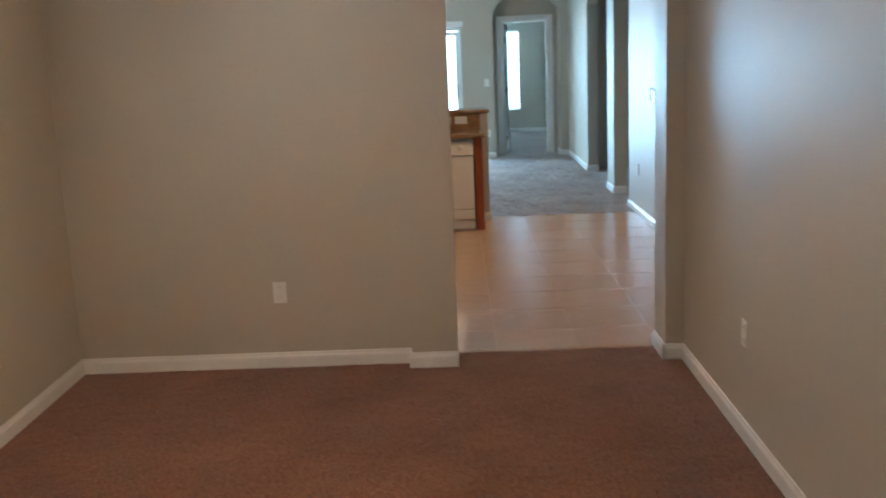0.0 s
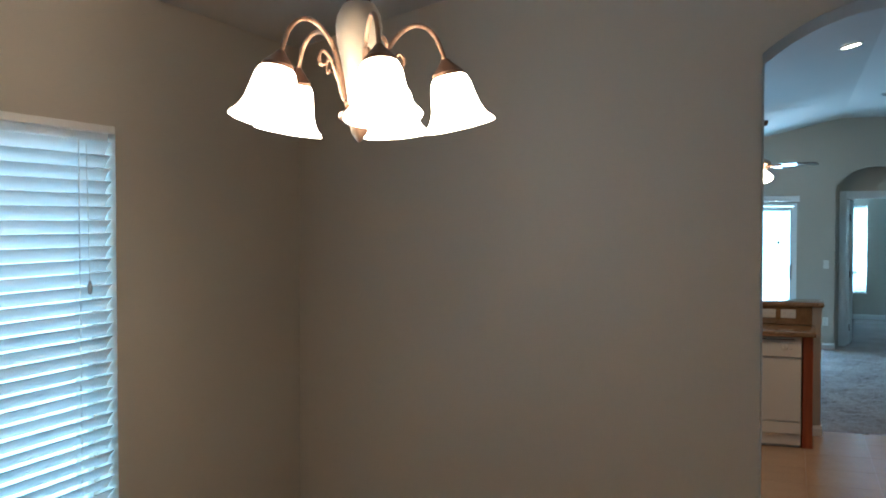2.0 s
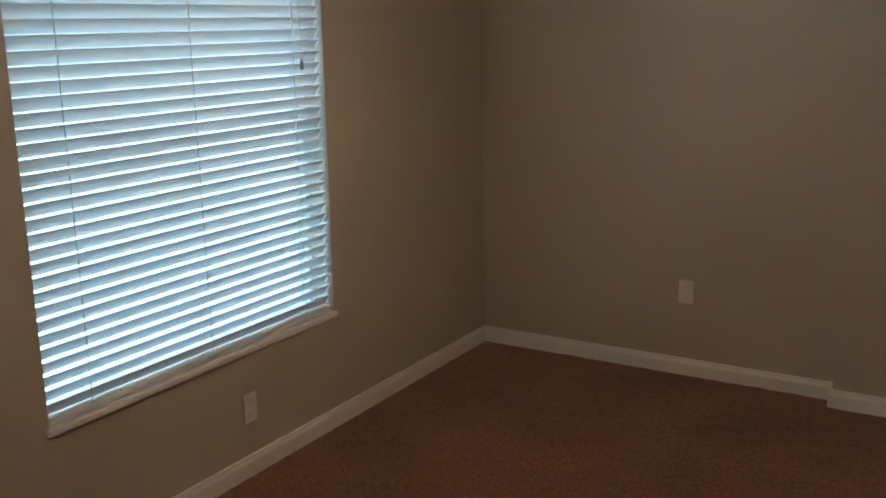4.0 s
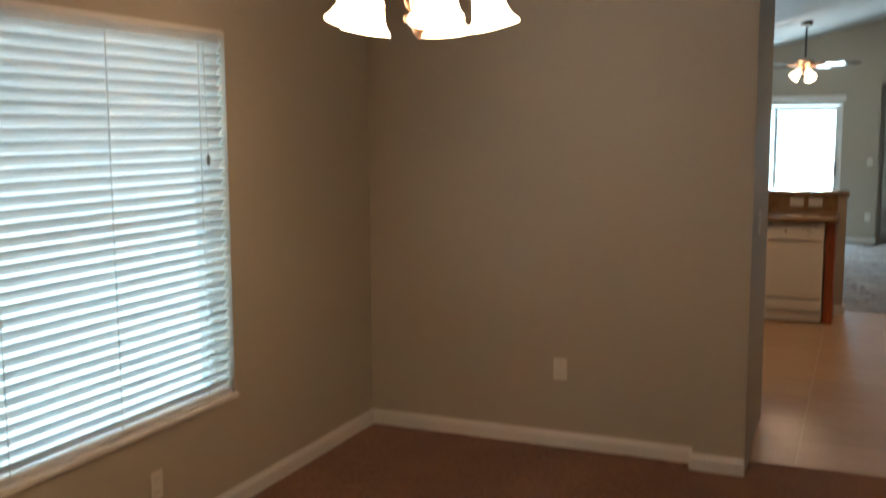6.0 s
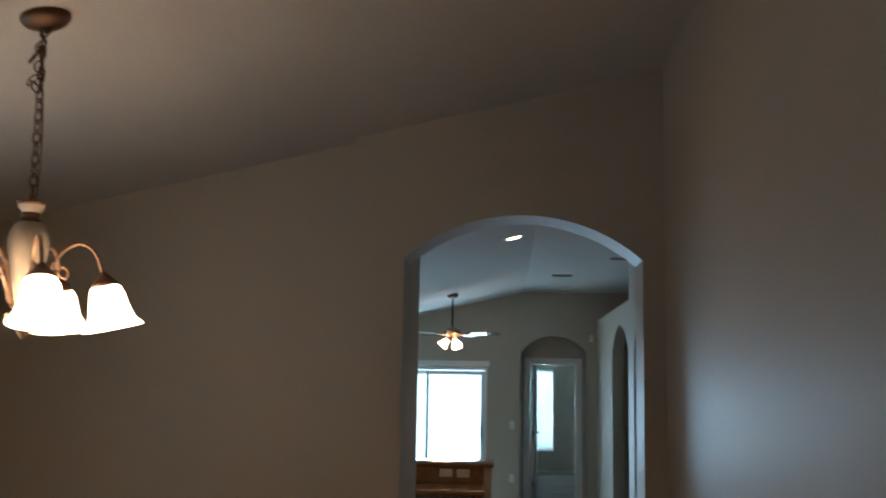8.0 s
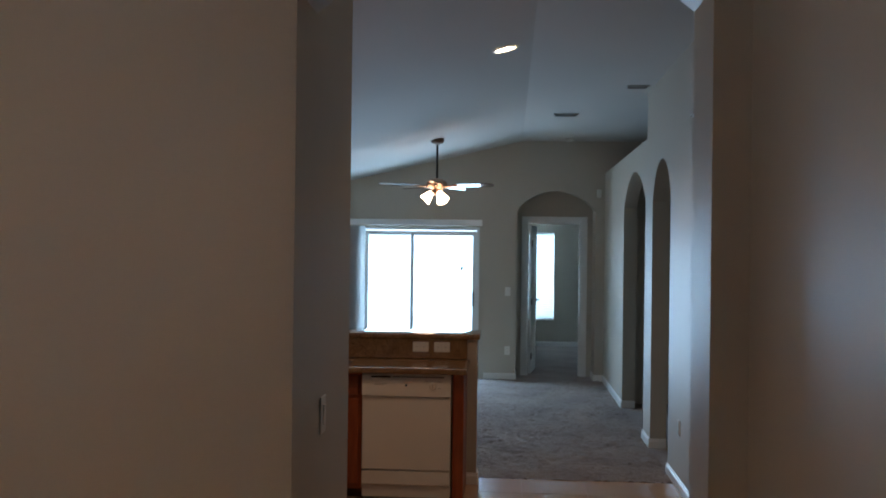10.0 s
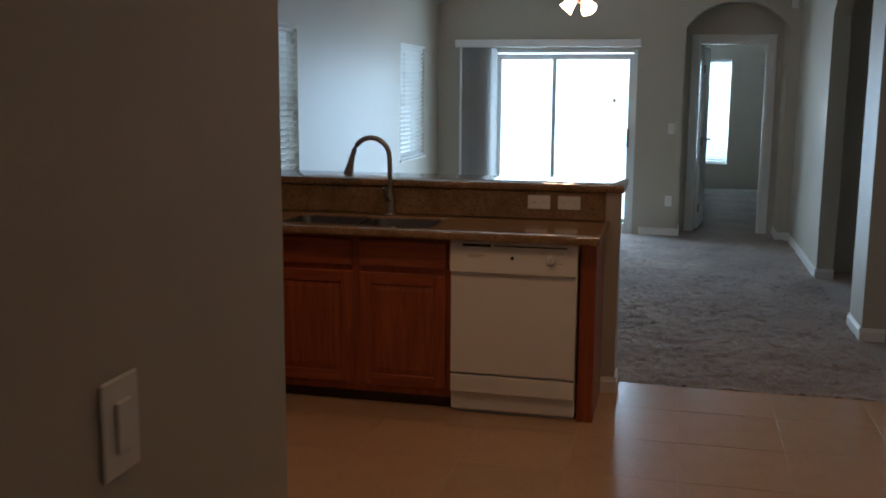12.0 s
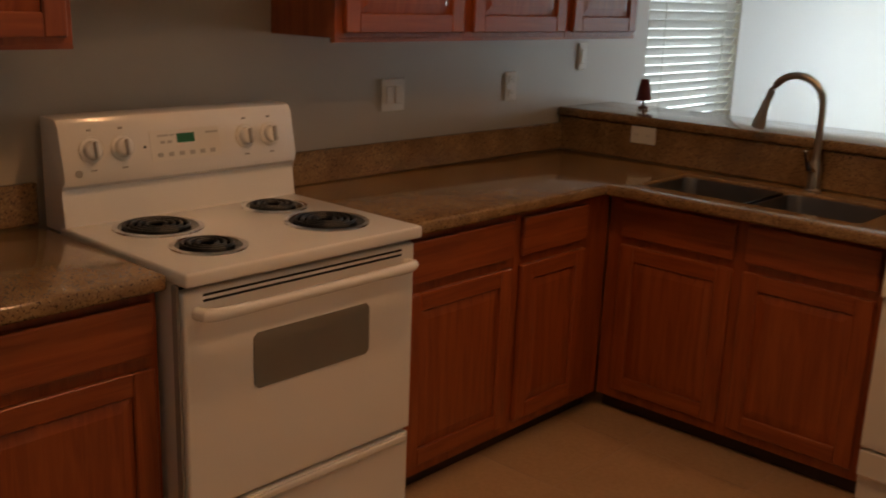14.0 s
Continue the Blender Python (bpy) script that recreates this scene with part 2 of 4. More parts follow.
def box(bm, x0, x1, y0, y1, z0, z1, bevel=0.0, seg=1):
    v = [bm.verts.new((x, y, z)) for x in (x0, x1) for y in (y0, y1) for z in (z0, z1)]
    q = [(0, 1, 3, 2), (4, 6, 7, 5), (0, 4, 5, 1), (2, 3, 7, 6), (0, 2, 6, 4), (1, 5, 7, 3)]
    f = [bm.faces.new([v[i] for i in k]) for k in q]
    if bevel:
        bmesh.ops.bevel(bm, geom=list({e for g in f for e in g.edges}), offset=bevel, segments=seg, affect="EDGES", profile=0.5)
    return bm


def cube(*a, **k):
    return box(bmesh.new(), *a, **k)


def prism(bm, outline, axis, a, b):
    """A flat outline swept from a to b along an axis: 'y' takes (x, z) points, 'x' takes (y, z), 'z' takes (x, y)."""
    def at(p, h):
        return {"y": (p[0], h, p[1]), "x": (h, p[0], p[1]), "z": (p[0], p[1], h)}[axis]
    lo, hi = [bm.verts.new(at(p, a)) for p in outline], [bm.verts.new(at(p, b)) for p in outline]
    bm.faces.new(lo)
    bm.faces.new(hi)
    k = len(outline)
    for i in range(k):
        bm.faces.new((lo[i], lo[(i + 1) % k], hi[(i + 1) % k], hi[i]))
    return bm


def arc(x0, x1, spring, rise, n=18):
    """Points of a segmental arch from (x0, spring) up to the crown and down to (x1, spring)."""
    w = abs(x1 - x0) / 2
    r = (w * w + rise * rise) / (2 * rise)
    half = math.asin(min(1, w / r))
    if rise > w:
        half = math.pi - half
    c, s = (x0 + x1) / 2, math.copysign(1, x1 - x0)
    return [(c + s * r * math.sin(-half + 2 * half * i / n), spring + rise - r + r * math.cos(-half + 2 * half * i / n)) for i in range(n + 1)]


def lathe(bm, profile, seg=24, at=(0, 0, 0), close=False):
    """A turned shape from (radius, height) points."""
    rings = []
    for r, z in profile:
        rings.append([bm.verts.new((at[0] + r * math.cos(2 * math.pi * i / seg), at[1] + r * math.sin(2 * math.pi * i / seg), at[2] + z)) for i in range(seg)])
    for a, b in zip(rings, rings[1:]):
        for i in range(seg):
            bm.faces.new((a[i], a[(i + 1) % seg], b[(i + 1) % seg], b[i]))
    if close:
        bm.faces.new(rings[0])
        bm.faces.new(rings[-1])
    return bm


def tube(bm, path, radius, seg=10, closed=False):
    """A round bar along points."""
    pts = [Vector(p) for p in path]
    rings, k = [], len(pts)
    for i, p in enumerate(pts):
        d = (pts[(i + 1) % k] - pts[i - 1]) if closed else (pts[min(i + 1, k - 1)] - pts[max(i - 1, 0)])
        d.normalize()
        up = Vector((0, 0, 1)) if abs(d.z) < 0.9 else Vector((0.6, 0.8, 0))
        u = d.cross(up).normalized()
        w = d.cross(u).normalized()
        r = radius[i] if isinstance(radius, (list, tuple)) else radius
        rings.append([bm.verts.new(p + r * (u * math.cos(2 * math.pi * j / seg) + w * math.sin(2 * math.pi * j / seg))) for j in range(seg)])
    for i in range(k if closed else k - 1):
        a, b = rings[i], rings[(i + 1) % k]
        off = 0
        if closed and i == k - 1:
            off = min(range(seg), key=lambda o: (a[0].co - b[o].co).length)
        for j in range(seg):
            bm.faces.new((a[j], a[(j + 1) % seg], b[(j + 1 + off) % seg], b[(j + off) % seg]))
    if not closed:
        bm.faces.new(rings[0])
        bm.faces.new(rings[-1])
    return bm


def smooth_path(pts, steps=4):
    """Points along a rounded curve through the given ones."""
    p = [Vector(q) for q in pts]
    p = [2 * p[0] - p[1]] + p + [2 * p[-1] - p[-2]]
    out = []
    for a, b, c, d in zip(p, p[1:], p[2:], p[3:]):
        for i in range(steps):
            t = i / steps
            out.append(0.5 * (2 * b + (c - a) * t + (2 * a - 5 * b + 4 * c - d) * t * t + (3 * b - a - 3 * c + d) * t ** 3))
    return out + [p[-2]]


def moved(bm, m):
    bmesh.ops.transform(bm, matrix=m, verts=bm.verts)
    return bm


# ---- structure ----
RISE, FLAT = 0.235, 2.75


def ceil_z(x):
    return 2.5 + RISE * min(x, FLAT)


def dining_ceil_z(x):
    return 2.55 + 0.228 * x


FAR, DOORWALL, BEDFAR = 10.25, 10.70, 14.9


def wall_with_holes(name, axis, a, b, lo, hi, top, holes, label):
    """A straight wall along one axis from lo to hi, between a and b across, with rectangular holes (from, to, sill, head)."""
    bm = bmesh.new()
    cuts = sorted(holes)
    place = (lambda p, q, z0, z1: box(bm, a, b, p, q, z0, z1)) if axis == "y" else (lambda p, q, z0, z1: box(bm, p, q, a, b, z0, z1))
    at = lo
    for p, q, z0, z1 in cuts:
        place(at, p, 0, top)
        if z0 > 0:
            place(p, q, 0, z0)
        place(p, q, z1, top)
        at = q
    place(at, hi, 0, top)
    return setting(name, bm, WALL, label, "wall")


def profile_top(x0, x1, lift=0.04):
    pts = [x0] + ([FLAT] if x0 < FLAT < x1 else []) + [x1]
    return [(x, ceil_z(x) + lift) for x in pts]


wall_with_holes("wall_west", "y", -0.16, 0.0, -6.6, FAR + 0.16, 2.545, [(-2.70, -1.30, 0.505, 2.065), (5.10, 6.05, 0.90, 2.0), (8.70, 9.64, 0.86, 2.0)], "beige painted outside wall with three windows")
setting("wall_dining_east", cube(3.23, 3.35, -6.6, -0.09, 0, 3.29), WALL, "beige painted wall of the dining room", "wall")
b = prism(bmesh.new(), [(0, 0), (3.35, 0), (3.35, dining_ceil_z(3.35) + 0.03), (0, dining_ceil_z(0) + 0.03)], "y", -6.76, -6.6)
setting("wall_dining_south", b, WALL, "plain beige wall behind the dining room", "wall")
b = prism(bmesh.new(), [(0, 0), (1.795, 0)] + profile_top(0, 1.795, 0.10)[::-1], "y", 0.0, 0.18)
setting("wall_dining_north", b, WALL, "beige painted wall beside the archway", "wall")
b = prism(bmesh.new(), [(1.795, 0), (2.04, 0)] + arc(2.04, 3.13, 2.39, 0.205) + [(3.13, 0), (3.98, 0), (3.98, 3.30), (3.30, 3.30), (1.795, 2.98)], "y", -0.09, 0.18)
setting("wall_archway", b, WALL, "beige painted wall with a low arched opening", "wall")
setting("wall_passage_west", prism(bmesh.new(), [(1.90, 0), (2.02, 0)] + profile_top(1.90, 2.02)[::-1], "y", 0.18, 0.93), WALL, "short beige wall between archway and kitchen", "wall")
setting("wall_kitchen_south", prism(bmesh.new(), [(0, 0), (1.90, 0)] + profile_top(0, 1.90)[::-1], "y", 0.81, 0.93), WALL, "beige wall closing the kitchen", "wall")
ZT = ceil_z(3) + 0.04
b = prism(bmesh.new(), [(0.18, 0), (2.88, 0), (2.88, 2.11), (3.45, 2.11), (3.45, 0), (4.97, 0)] + arc(4.97, 5.93, 2.14, 0.33)
          + [(5.93, 0), (6.38, 0)] + arc(6.38, 8.08, 2.18, 0.32) + [(8.08, 0), (FAR, 0), (FAR, 2.73), (6.3, 2.73), (6.3, ZT), (0.18, ZT)], "x", 3.84, 3.98)
setting("wall_living_east", b, WALL, "beige wall with two arched openings and a plant ledge", "wall")
# entry hall behind the arches
setting("wall_hall_east", cube(5.4, 5.52, 2.3, FAR, 0, ZT), WALL, "plain wall of the entry hall", "wall")
setting("wall_hall_south", cube(3.98, 5.4, 4.40, 4.52, 0, ZT), WALL, "plain wall closing the entry hall", "wall")
setting("wall_hall_north", cube(3.98, 5.4, 8.45, 8.57, 0, 2.5), WALL, "plain wall closing the entry hall", "wall")
setting("ceiling_hall", cube(3.98, 5.4, 4.52, FAR, 2.5, 2.73), CEIL, "low hall ceiling whose top is a plant ledge", "ceiling")
setting("wall_pantry", box(cube(4.6, 4.7, 2.5, 3.65, 0, 2.5), 3.98, 4.6, 2.5, 2.6, 0, 2.5), WALL, "plain wall inside the pantry", "wall")
# far wall with patio opening and the arched alcove
b = prism(bmesh.new(), [(0, 0), (0.62, 0), (0.62, 2.0), (2.20, 2.0), (2.20, 0), (2.69, 0)] + arc(2.69, 3.72, 2.22, 0.27) + [(3.72, 0), (5.4, 0)] + profile_top(0, 5.4)[::-1], "y", FAR, FAR + 0.16)
setting("wall_north", b, WALL, "beige wall with a patio opening and an arched alcove", "wall")
b = box(cube(2.57, 2.69, FAR + 0.16, DOORWALL, 0, 2.55), 3.72, 3.84, FAR + 0.16, DOORWALL, 0, 2.55)
setting("wall_alcove", box(b, 2.69, 3.72, FAR + 0.16, DOORWALL, 2.50, 2.55), WALL, "beige sides of the alcove", "wall")
b = prism(bmesh.new(), [(2.55, 0), (2.84, 0), (2.84, 2.09), (3.57, 2.09), (3.57, 0), (5.4, 0), (5.4, 2.62), (2.55, 2.62)], "y", DOORWALL, DOORWALL + 0.12)
setting("wall_bedroom_south", b, WALL, "beige wall with the bedroom doorway", "wall")
wall_with_holes("wall_bedroom_north", "x", BEDFAR, BEDFAR + 0.16, 2.55, 5.4, 2.62, [(2.56, 3.39, 0.47, 2.03)], "beige bedroom wall with a window")
setting("wall_bedroom_west", cube(2.45, 2.55, DOORWALL, BEDFAR + 0.16, 0, 2.62), WALL, "plain bedroom wall", "wall")
setting("wall_bedroom_east", cube(5.4, 5.52, DOORWALL, BEDFAR + 0.16, 0, 2.62), WALL, "plain bedroom wall", "wall")
setting("ceiling_bedroom", cube(2.45, 5.52, DOORWALL, BEDFAR + 0.16, 2.62, 2.74), CEIL, "plain white bedroom ceiling", "ceiling")
b = prism(bmesh.new(), [(-0.16, 2.5 - 0.16 * RISE), (FLAT, ceil_z(3)), (5.52, ceil_z(3)), (5.52, ceil_z(3) + 0.12), (FLAT, ceil_z(3) + 0.12), (-0.16, 2.62 - 0.16 * RISE)], "y", 0.05, FAR + 0.16)
setting("ceiling", b, CEIL, "white textured vaulted ceiling of kitchen and living room", "ceiling")

b = prism(bmesh.new(), [(-0.16, dining_ceil_z(-0.16)), (3.35, dining_ceil_z(3.35)), (3.35, dining_ceil_z(3.35) + 0.12), (-0.16, dining_ceil_z(-0.16) + 0.12)], "y", -6.76, 0.045)
setting("ceiling_dining", b, CEIL, "white textured sloping ceiling of the dining room", "ceiling")

# floors
setting("ground", cube(-400, 400, -400, 400, -0.6, -0.2), GRASS, "mown green lawn around the house", "ground")
setting("floor", box(cube(-0.16, 5.52, -6.76, FAR + 0.16, -0.199, -0.02), 2.45, 5.52, FAR + 0.16, BEDFAR + 0.16, -0.199, -0.02), GROUT, "grey-brown mortar bed under the flooring", "floor")


def carpet(name, x0, x1, y0, y1, step, depth, mat, label, scale):
    """A pile carpet as one uneven sheet with a closed edge."""
    bm = bmesh.new()
    nx, ny = max(1, round((x1 - x0) / step)), max(1, round((y1 - y0) / step))
    g = []
    for i in range(nx + 1):
        col = []
        for j in range(ny + 1):
            x, y = x0 + (x1 - x0) * i / nx, y0 + (y1 - y0) * j / ny
            h = depth * (0.6 * noise.noise((x * scale, y * scale, 0.3)) + 0.5 * noise.noise((x * 3, y * 3, 4.1)) + random.uniform(-0.5, 0.5))
            col.append(bm.verts.new((x, y, h)))
        g.append(col)
    for i in range(nx):
        for j in range(ny):
            bm.faces.new((g[i][j], g[i + 1][j], g[i + 1][j + 1], g[i][j + 1]))
    rim = [g[i][0] for i in range(nx + 1)] + [g[nx][j] for j in range(1, ny + 1)] + [g[i][ny] for i in range(nx - 1, -1, -1)] + [g[0][j] for j in range(ny - 1, 0, -1)]
    low = [bm.verts.new((v.co.x, v.co.y, -0.019)) for v in rim]
    for i in range(len(rim)):
        k = (i + 1) % len(rim)
        bm.faces.new((rim[i], rim[k], low[k], low[i]))
    return setting(name, bm, mat, label, "carpet", True)


carpet("carpet_dining", 0, 3.23, -6.6, 0.14, 0.02, 0.004, CARPET, "brown cut-pile carpet of the dining room", 18)
carpet("carpet_living", 0, 3.84, 4.64, FAR, 0.022, 0.016, CARPET2, "taupe shaggy carpet of the living room", 16)
carpet("carpet_hall", 3.84, 5.4, 4.52, 8.45, 0.08, 0.006, CARPET2, "taupe carpet in the entry hall", 12)
carpet("carpet_bedroom", 2.56, 5.4, FAR, BEDFAR, 0.06, 0.008, CARPET2, "taupe carpet of the bedroom", 14)


def skirting(runs):
    """White skirting boards: runs of (x0, y0, x1, y1, nx, ny), the room lying on the side of the normal."""
    for x0, y0, x1, y1, nx, ny in runs:
        d = Vector((x1 - x0, y1 - y0, 0))
        length = d.length
        d.normalize()
        bm = prism(bmesh.new(), [(0, 0), (0.014, 0), (0.014, 0.058), (0.010, 0.067), (0.007, 0.071), (0.007, 0.079), (0.004, 0.083), (0, 0.083)], "x", 0, length)
        m = Matrix(((d.x, nx, 0, x0), (d.y, ny, 0, y0), (0, 0, 1, 0), (0, 0, 0, 1)))
        setting("baseboard", moved(bm, m), TRIM, "white painted moulded skirting board", "baseboard")


skirting([
    (0, -6.6, 0, 0, 1, 0), (0, 0, 1.795, 0, 0, -1), (1.795, -0.09, 1.795, 0, -1, 0), (1.781, -0.09, 2.04, -0.09, 0, -1),
    (3.13, -0.104, 3.13, 0.18, -1, 0), (3.116, -0.09, 3.23, -0.09, 0, -1), (3.23, -6.6, 3.23, -0.09, -1, 0),
    (3.84, 0.18, 3.84, 2.88, -1, 0), (3.84, 3.45, 3.84, 4.97, -1, 0), (3.826, 4.97, 3.98, 4.97, 0, 1), (3.826, 5.93, 3.98, 5.93, 0, -1),
    (3.84, 5.93, 3.84, 6.38, -1, 0), (3.826, 6.38, 3.98, 6.38, 0, 1), (3.826, 8.08, 3.98, 8.08, 0, -1), (3.84, 8.08, 3.84, FAR, -1, 0),
    (2.27, FAR, 2.69, FAR, 0, -1), (2.69, FAR - 0.014, 2.69, DOORWALL, 1, 0), (0, 5.0, 0, FAR, 1, 0), (0, FAR, 0.30, FAR, 0, -1),
    (3.72, FAR - 0.014, 3.72, DOORWALL, -1, 0), (3.72, FAR, 3.84, FAR, 0, -1),
    (2.55, BEDFAR, 5.4, BEDFAR, 0, -1), (5.4, DOORWALL, 5.4, BEDFAR, -1, 0), (5.4, 4.52, 5.4, 8.45, -1, 0)])


def slat_mesh(length, tilt, w):
    """One curved slat, hung at its middle, running along y."""
    t, n = 0.003, 5
    pts = []
    for i in range(n + 1):
        u = -w / 2 + w * i / n
        pts.append((u, 0.004 * (1 - (2 * u / w) ** 2)))
    pts = pts + [(u, z - t) for u, z in pts[::-1]]
    bm = prism(bmesh.new(), pts, "y", -length / 2, length / 2)
    moved(bm, Matrix.Rotation(tilt, 4, "Y"))
    return mesh(bm, "slat", SLAT, True)


def window_unit(name, base, width, z0, z1, turn, label, group="windows", tilt=-55, sill=True, pitch=0.0435, valance=0.022, wide=0.0508):
    """A window with its blind, built along local y with the room on +x, set at base on the inner wall face."""
    w = tagged(thing(name, base, label, "window", "", turn), "", "", "", "structure")
    h = width / 2
    fr = bmesh.new()
    for y0, y1, a, c in ((-h, -h + 0.03, z0, z1), (h - 0.03, h, z0, z1), (-h + 0.03, h - 0.03, z0, z0 + 0.03), (-h + 0.03, h - 0.03, z1 - 0.03, z1), (-h + 0.03, h - 0.03, (z0 + z1) / 2 - 0.014, (z0 + z1) / 2 + 0.014)):
        box(fr, -0.155, -0.10, y0, y1, a, c, 0.004)
    part("window_frame", fr, VINYL, w, "white vinyl window frame")
    for a, c in ((z0 + 0.03, (z0 + z1) / 2 - 0.014), ((z0 + z1) / 2 + 0.014, z1 - 0.03)):
        p = part("pane", cube(-0.131, -0.127, -h + 0.03, h - 0.03, a, c), GLASS, w, "clear window glass")
        p.visible_shadow = False
    if sill:
        part("window_sill", cube(-0.10, 0.014, -h - 0.012, h + 0.012, z0 - 0.020, z0 + 0.004, 0.005, seg=2), TRIM, w, "white marble sill")
    bl = thing(name.replace("window", "window_blind"), base, "white slatted blind hanging half closed in a window", "window blind", "window blinds", turn)
    part("headrail", cube(-0.075, -0.0185, -h + 0.012, h - 0.012, z1 - 0.05, z1 - 0.004, 0.003), SLAT, bl)
    if valance:
        part("valance", cube(-0.018, 0.004, -h + 0.004, h - 0.004, z1 - valance, z1 + 0.004, 0.003), TRIM, bl, "white valance board")
    top, low = z1 - 0.07, z0 + 0.032 + 0.45 * wide
    n = round((top - low) / pitch)
    pitch = (top - low) / n
    me = slat_mesh(width - 0.014, radians(tilt), wide)
    for i in range(n + 1):
        s = new("slat", me)
        s.parent = bl
        s.matrix_basis = pose(-0.028, 0, top - i * pitch, random.uniform(-0.05, 0.05), random.uniform(-0.4, 0.4), 0)
    part("bottom_rail", cube(-0.052, -0.006, -h + 0.008, h - 0.008, z0 + 0.006, z0 + 0.03, 0.004), SLAT, bl)
    k = 3 if width > 1.2 else 2
    for i in range(k):
        y = (i - (k - 1) / 2) * (width - 0.34) / max(1, k - 1)
        cords = bmesh.new()
        for x in (-0.008, -0.048):
            tube(cords, [(x, y, z0 + 0.03), (x, y, z1 - 0.05)], 0.0022, 5)
        part("ladder_cord", cords, TRIM, bl)
    return w, bl


window_unit("window_1", (0, -2.0, 0), 1.40, 0.505, 2.065, 0, "large white-framed dining room window")
window_unit("window_2", (0, 5.575, 0), 0.95, 0.90, 2.0, 0, "white-framed window beside the breakfast bar")
window_unit("window_3", (0, 9.17, 0), 0.94, 0.86, 2.0, 0, "white-framed window near the patio door")
window_unit("window_4", (2.975, BEDFAR, 0), 0.83, 0.47, 2.03, -90, "white-framed bedroom window")


def blind_cord(y):
    w = thing("blind_cord", (0, y, 0), "thin pull cord with a grey tassel on the dining room blind", "blind cord")
    part("cord", tube(bmesh.new(), [(-0.012, 0, 2.005), (-0.006, 0.004, 1.55)], 0.0015, 5), PLASTIC, w)
    part("tassel", lathe(bmesh.new(), [(0.003, 0.02), (0.009, 0.0), (0.007, -0.02), (0.002, -0.025)], 8, (-0.006, 0.004, 1.535), True), GREYPLASTIC, w)


blind_cord(-1.43)


# patio door
def patio_door():
    d = tagged(thing("patio_door", (0, FAR, 0), "white-framed sliding glass patio door, closed", "patio door"), "", "", "", "structure")
    fr = bmesh.new()
    for x0, x1, a, c in ((0.62, 0.665, 0, 2.0), (2.155, 2.20, 0, 2.0), (0.665, 2.155, 1.96, 2.0), (0.665, 2.155, -0.02, 0.03)):
        box(fr, x0, x1, 0.05, 0.15, a, c, 0.004)
    part("door_frame", fr, VINYL, d)
    for x0, x1, y in ((0.665, 1.32, 0.11), (1.28, 2.155, 0.07)):
        leaf = bmesh.new()
        for a, c, e, g in ((x0, x0 + 0.045, 0.03, 1.95), (x1 - 0.045, x1, 0.03, 1.95), (x0 + 0.045, x1 - 0.045, 0.03, 0.11), (x0 + 0.045, x1 - 0.045, 1.89, 1.95)):
            box(leaf, a, c, y - 0.017, y + 0.017, e, g, 0.003)
        s = part("sash", leaf, VINYL, d)
        p = part("pane", cube(x0 + 0.045, x1 - 0.045, y - 0.003, y + 0.003, 0.11, 1.89), GLASS, s)
        p.visible_shadow = False
    part("door_sticker", cube(1.945, 1.98, 0.060, 0.0625, 1.43, 1.475), GREYPLASTIC, d, "small dark label on the glass")
    part("door_handle", cube(2.105, 2.135, 0.02, 0.05, 0.95, 1.15, 0.006, seg=2), GREYPLASTIC, d)
    v = thing("vertical_blind", (0, FAR, 0), "white vertical blind drawn to one side of the patio door", "window blind")
    part("headrail", cube(0.21, 2.235, -0.085, -0.003, 2.02, 2.10, 0.004), TRIM, v)
    for i in range(12):
        x = 0.315 + 0.030 * i
        vane = cube(-0.045, 0.045, -0.0012, 0.0012, 0, 1.97)
        o = part("vane", moved(vane, pose(x, -0.05, 0.035, 0, 0, 62 + random.uniform(-7, 7))), VANE, v)
    part("valance_return", cube(0.265, 0.30, -0.085, -0.012, 0.03, 2.02, 0.003), TRIM, v, "white edge board beside the vanes")


patio_door()


# bedroom doorway
def casing(name, x0, x1, y, top, w=0.085):
    c = bmesh.new()
    for a, b_, z0, z1 in ((x0 - w, x0, 0, top + w), (x1, x1 + w, 0, top + w), (x0, x1, top, top + w)):
        box(c, a, b_, y - 0.018, y - 0.001, z0, z1, 0.004)
    box(c, x0 - 0.001, x0 + 0.018, y, y + 0.12, 0, top)
    box(c, x1 - 0.018, x1 + 0.001, y, y + 0.12, 0, top)
    box(c, x0 + 0.018, x1 - 0.018, y, y + 0.12, top - 0.018, top)
    return setting(name, c, TRIM, "white painted door casing", "trim")


casing("trim", 2.845, 3.565, DOORWALL, 2.085)


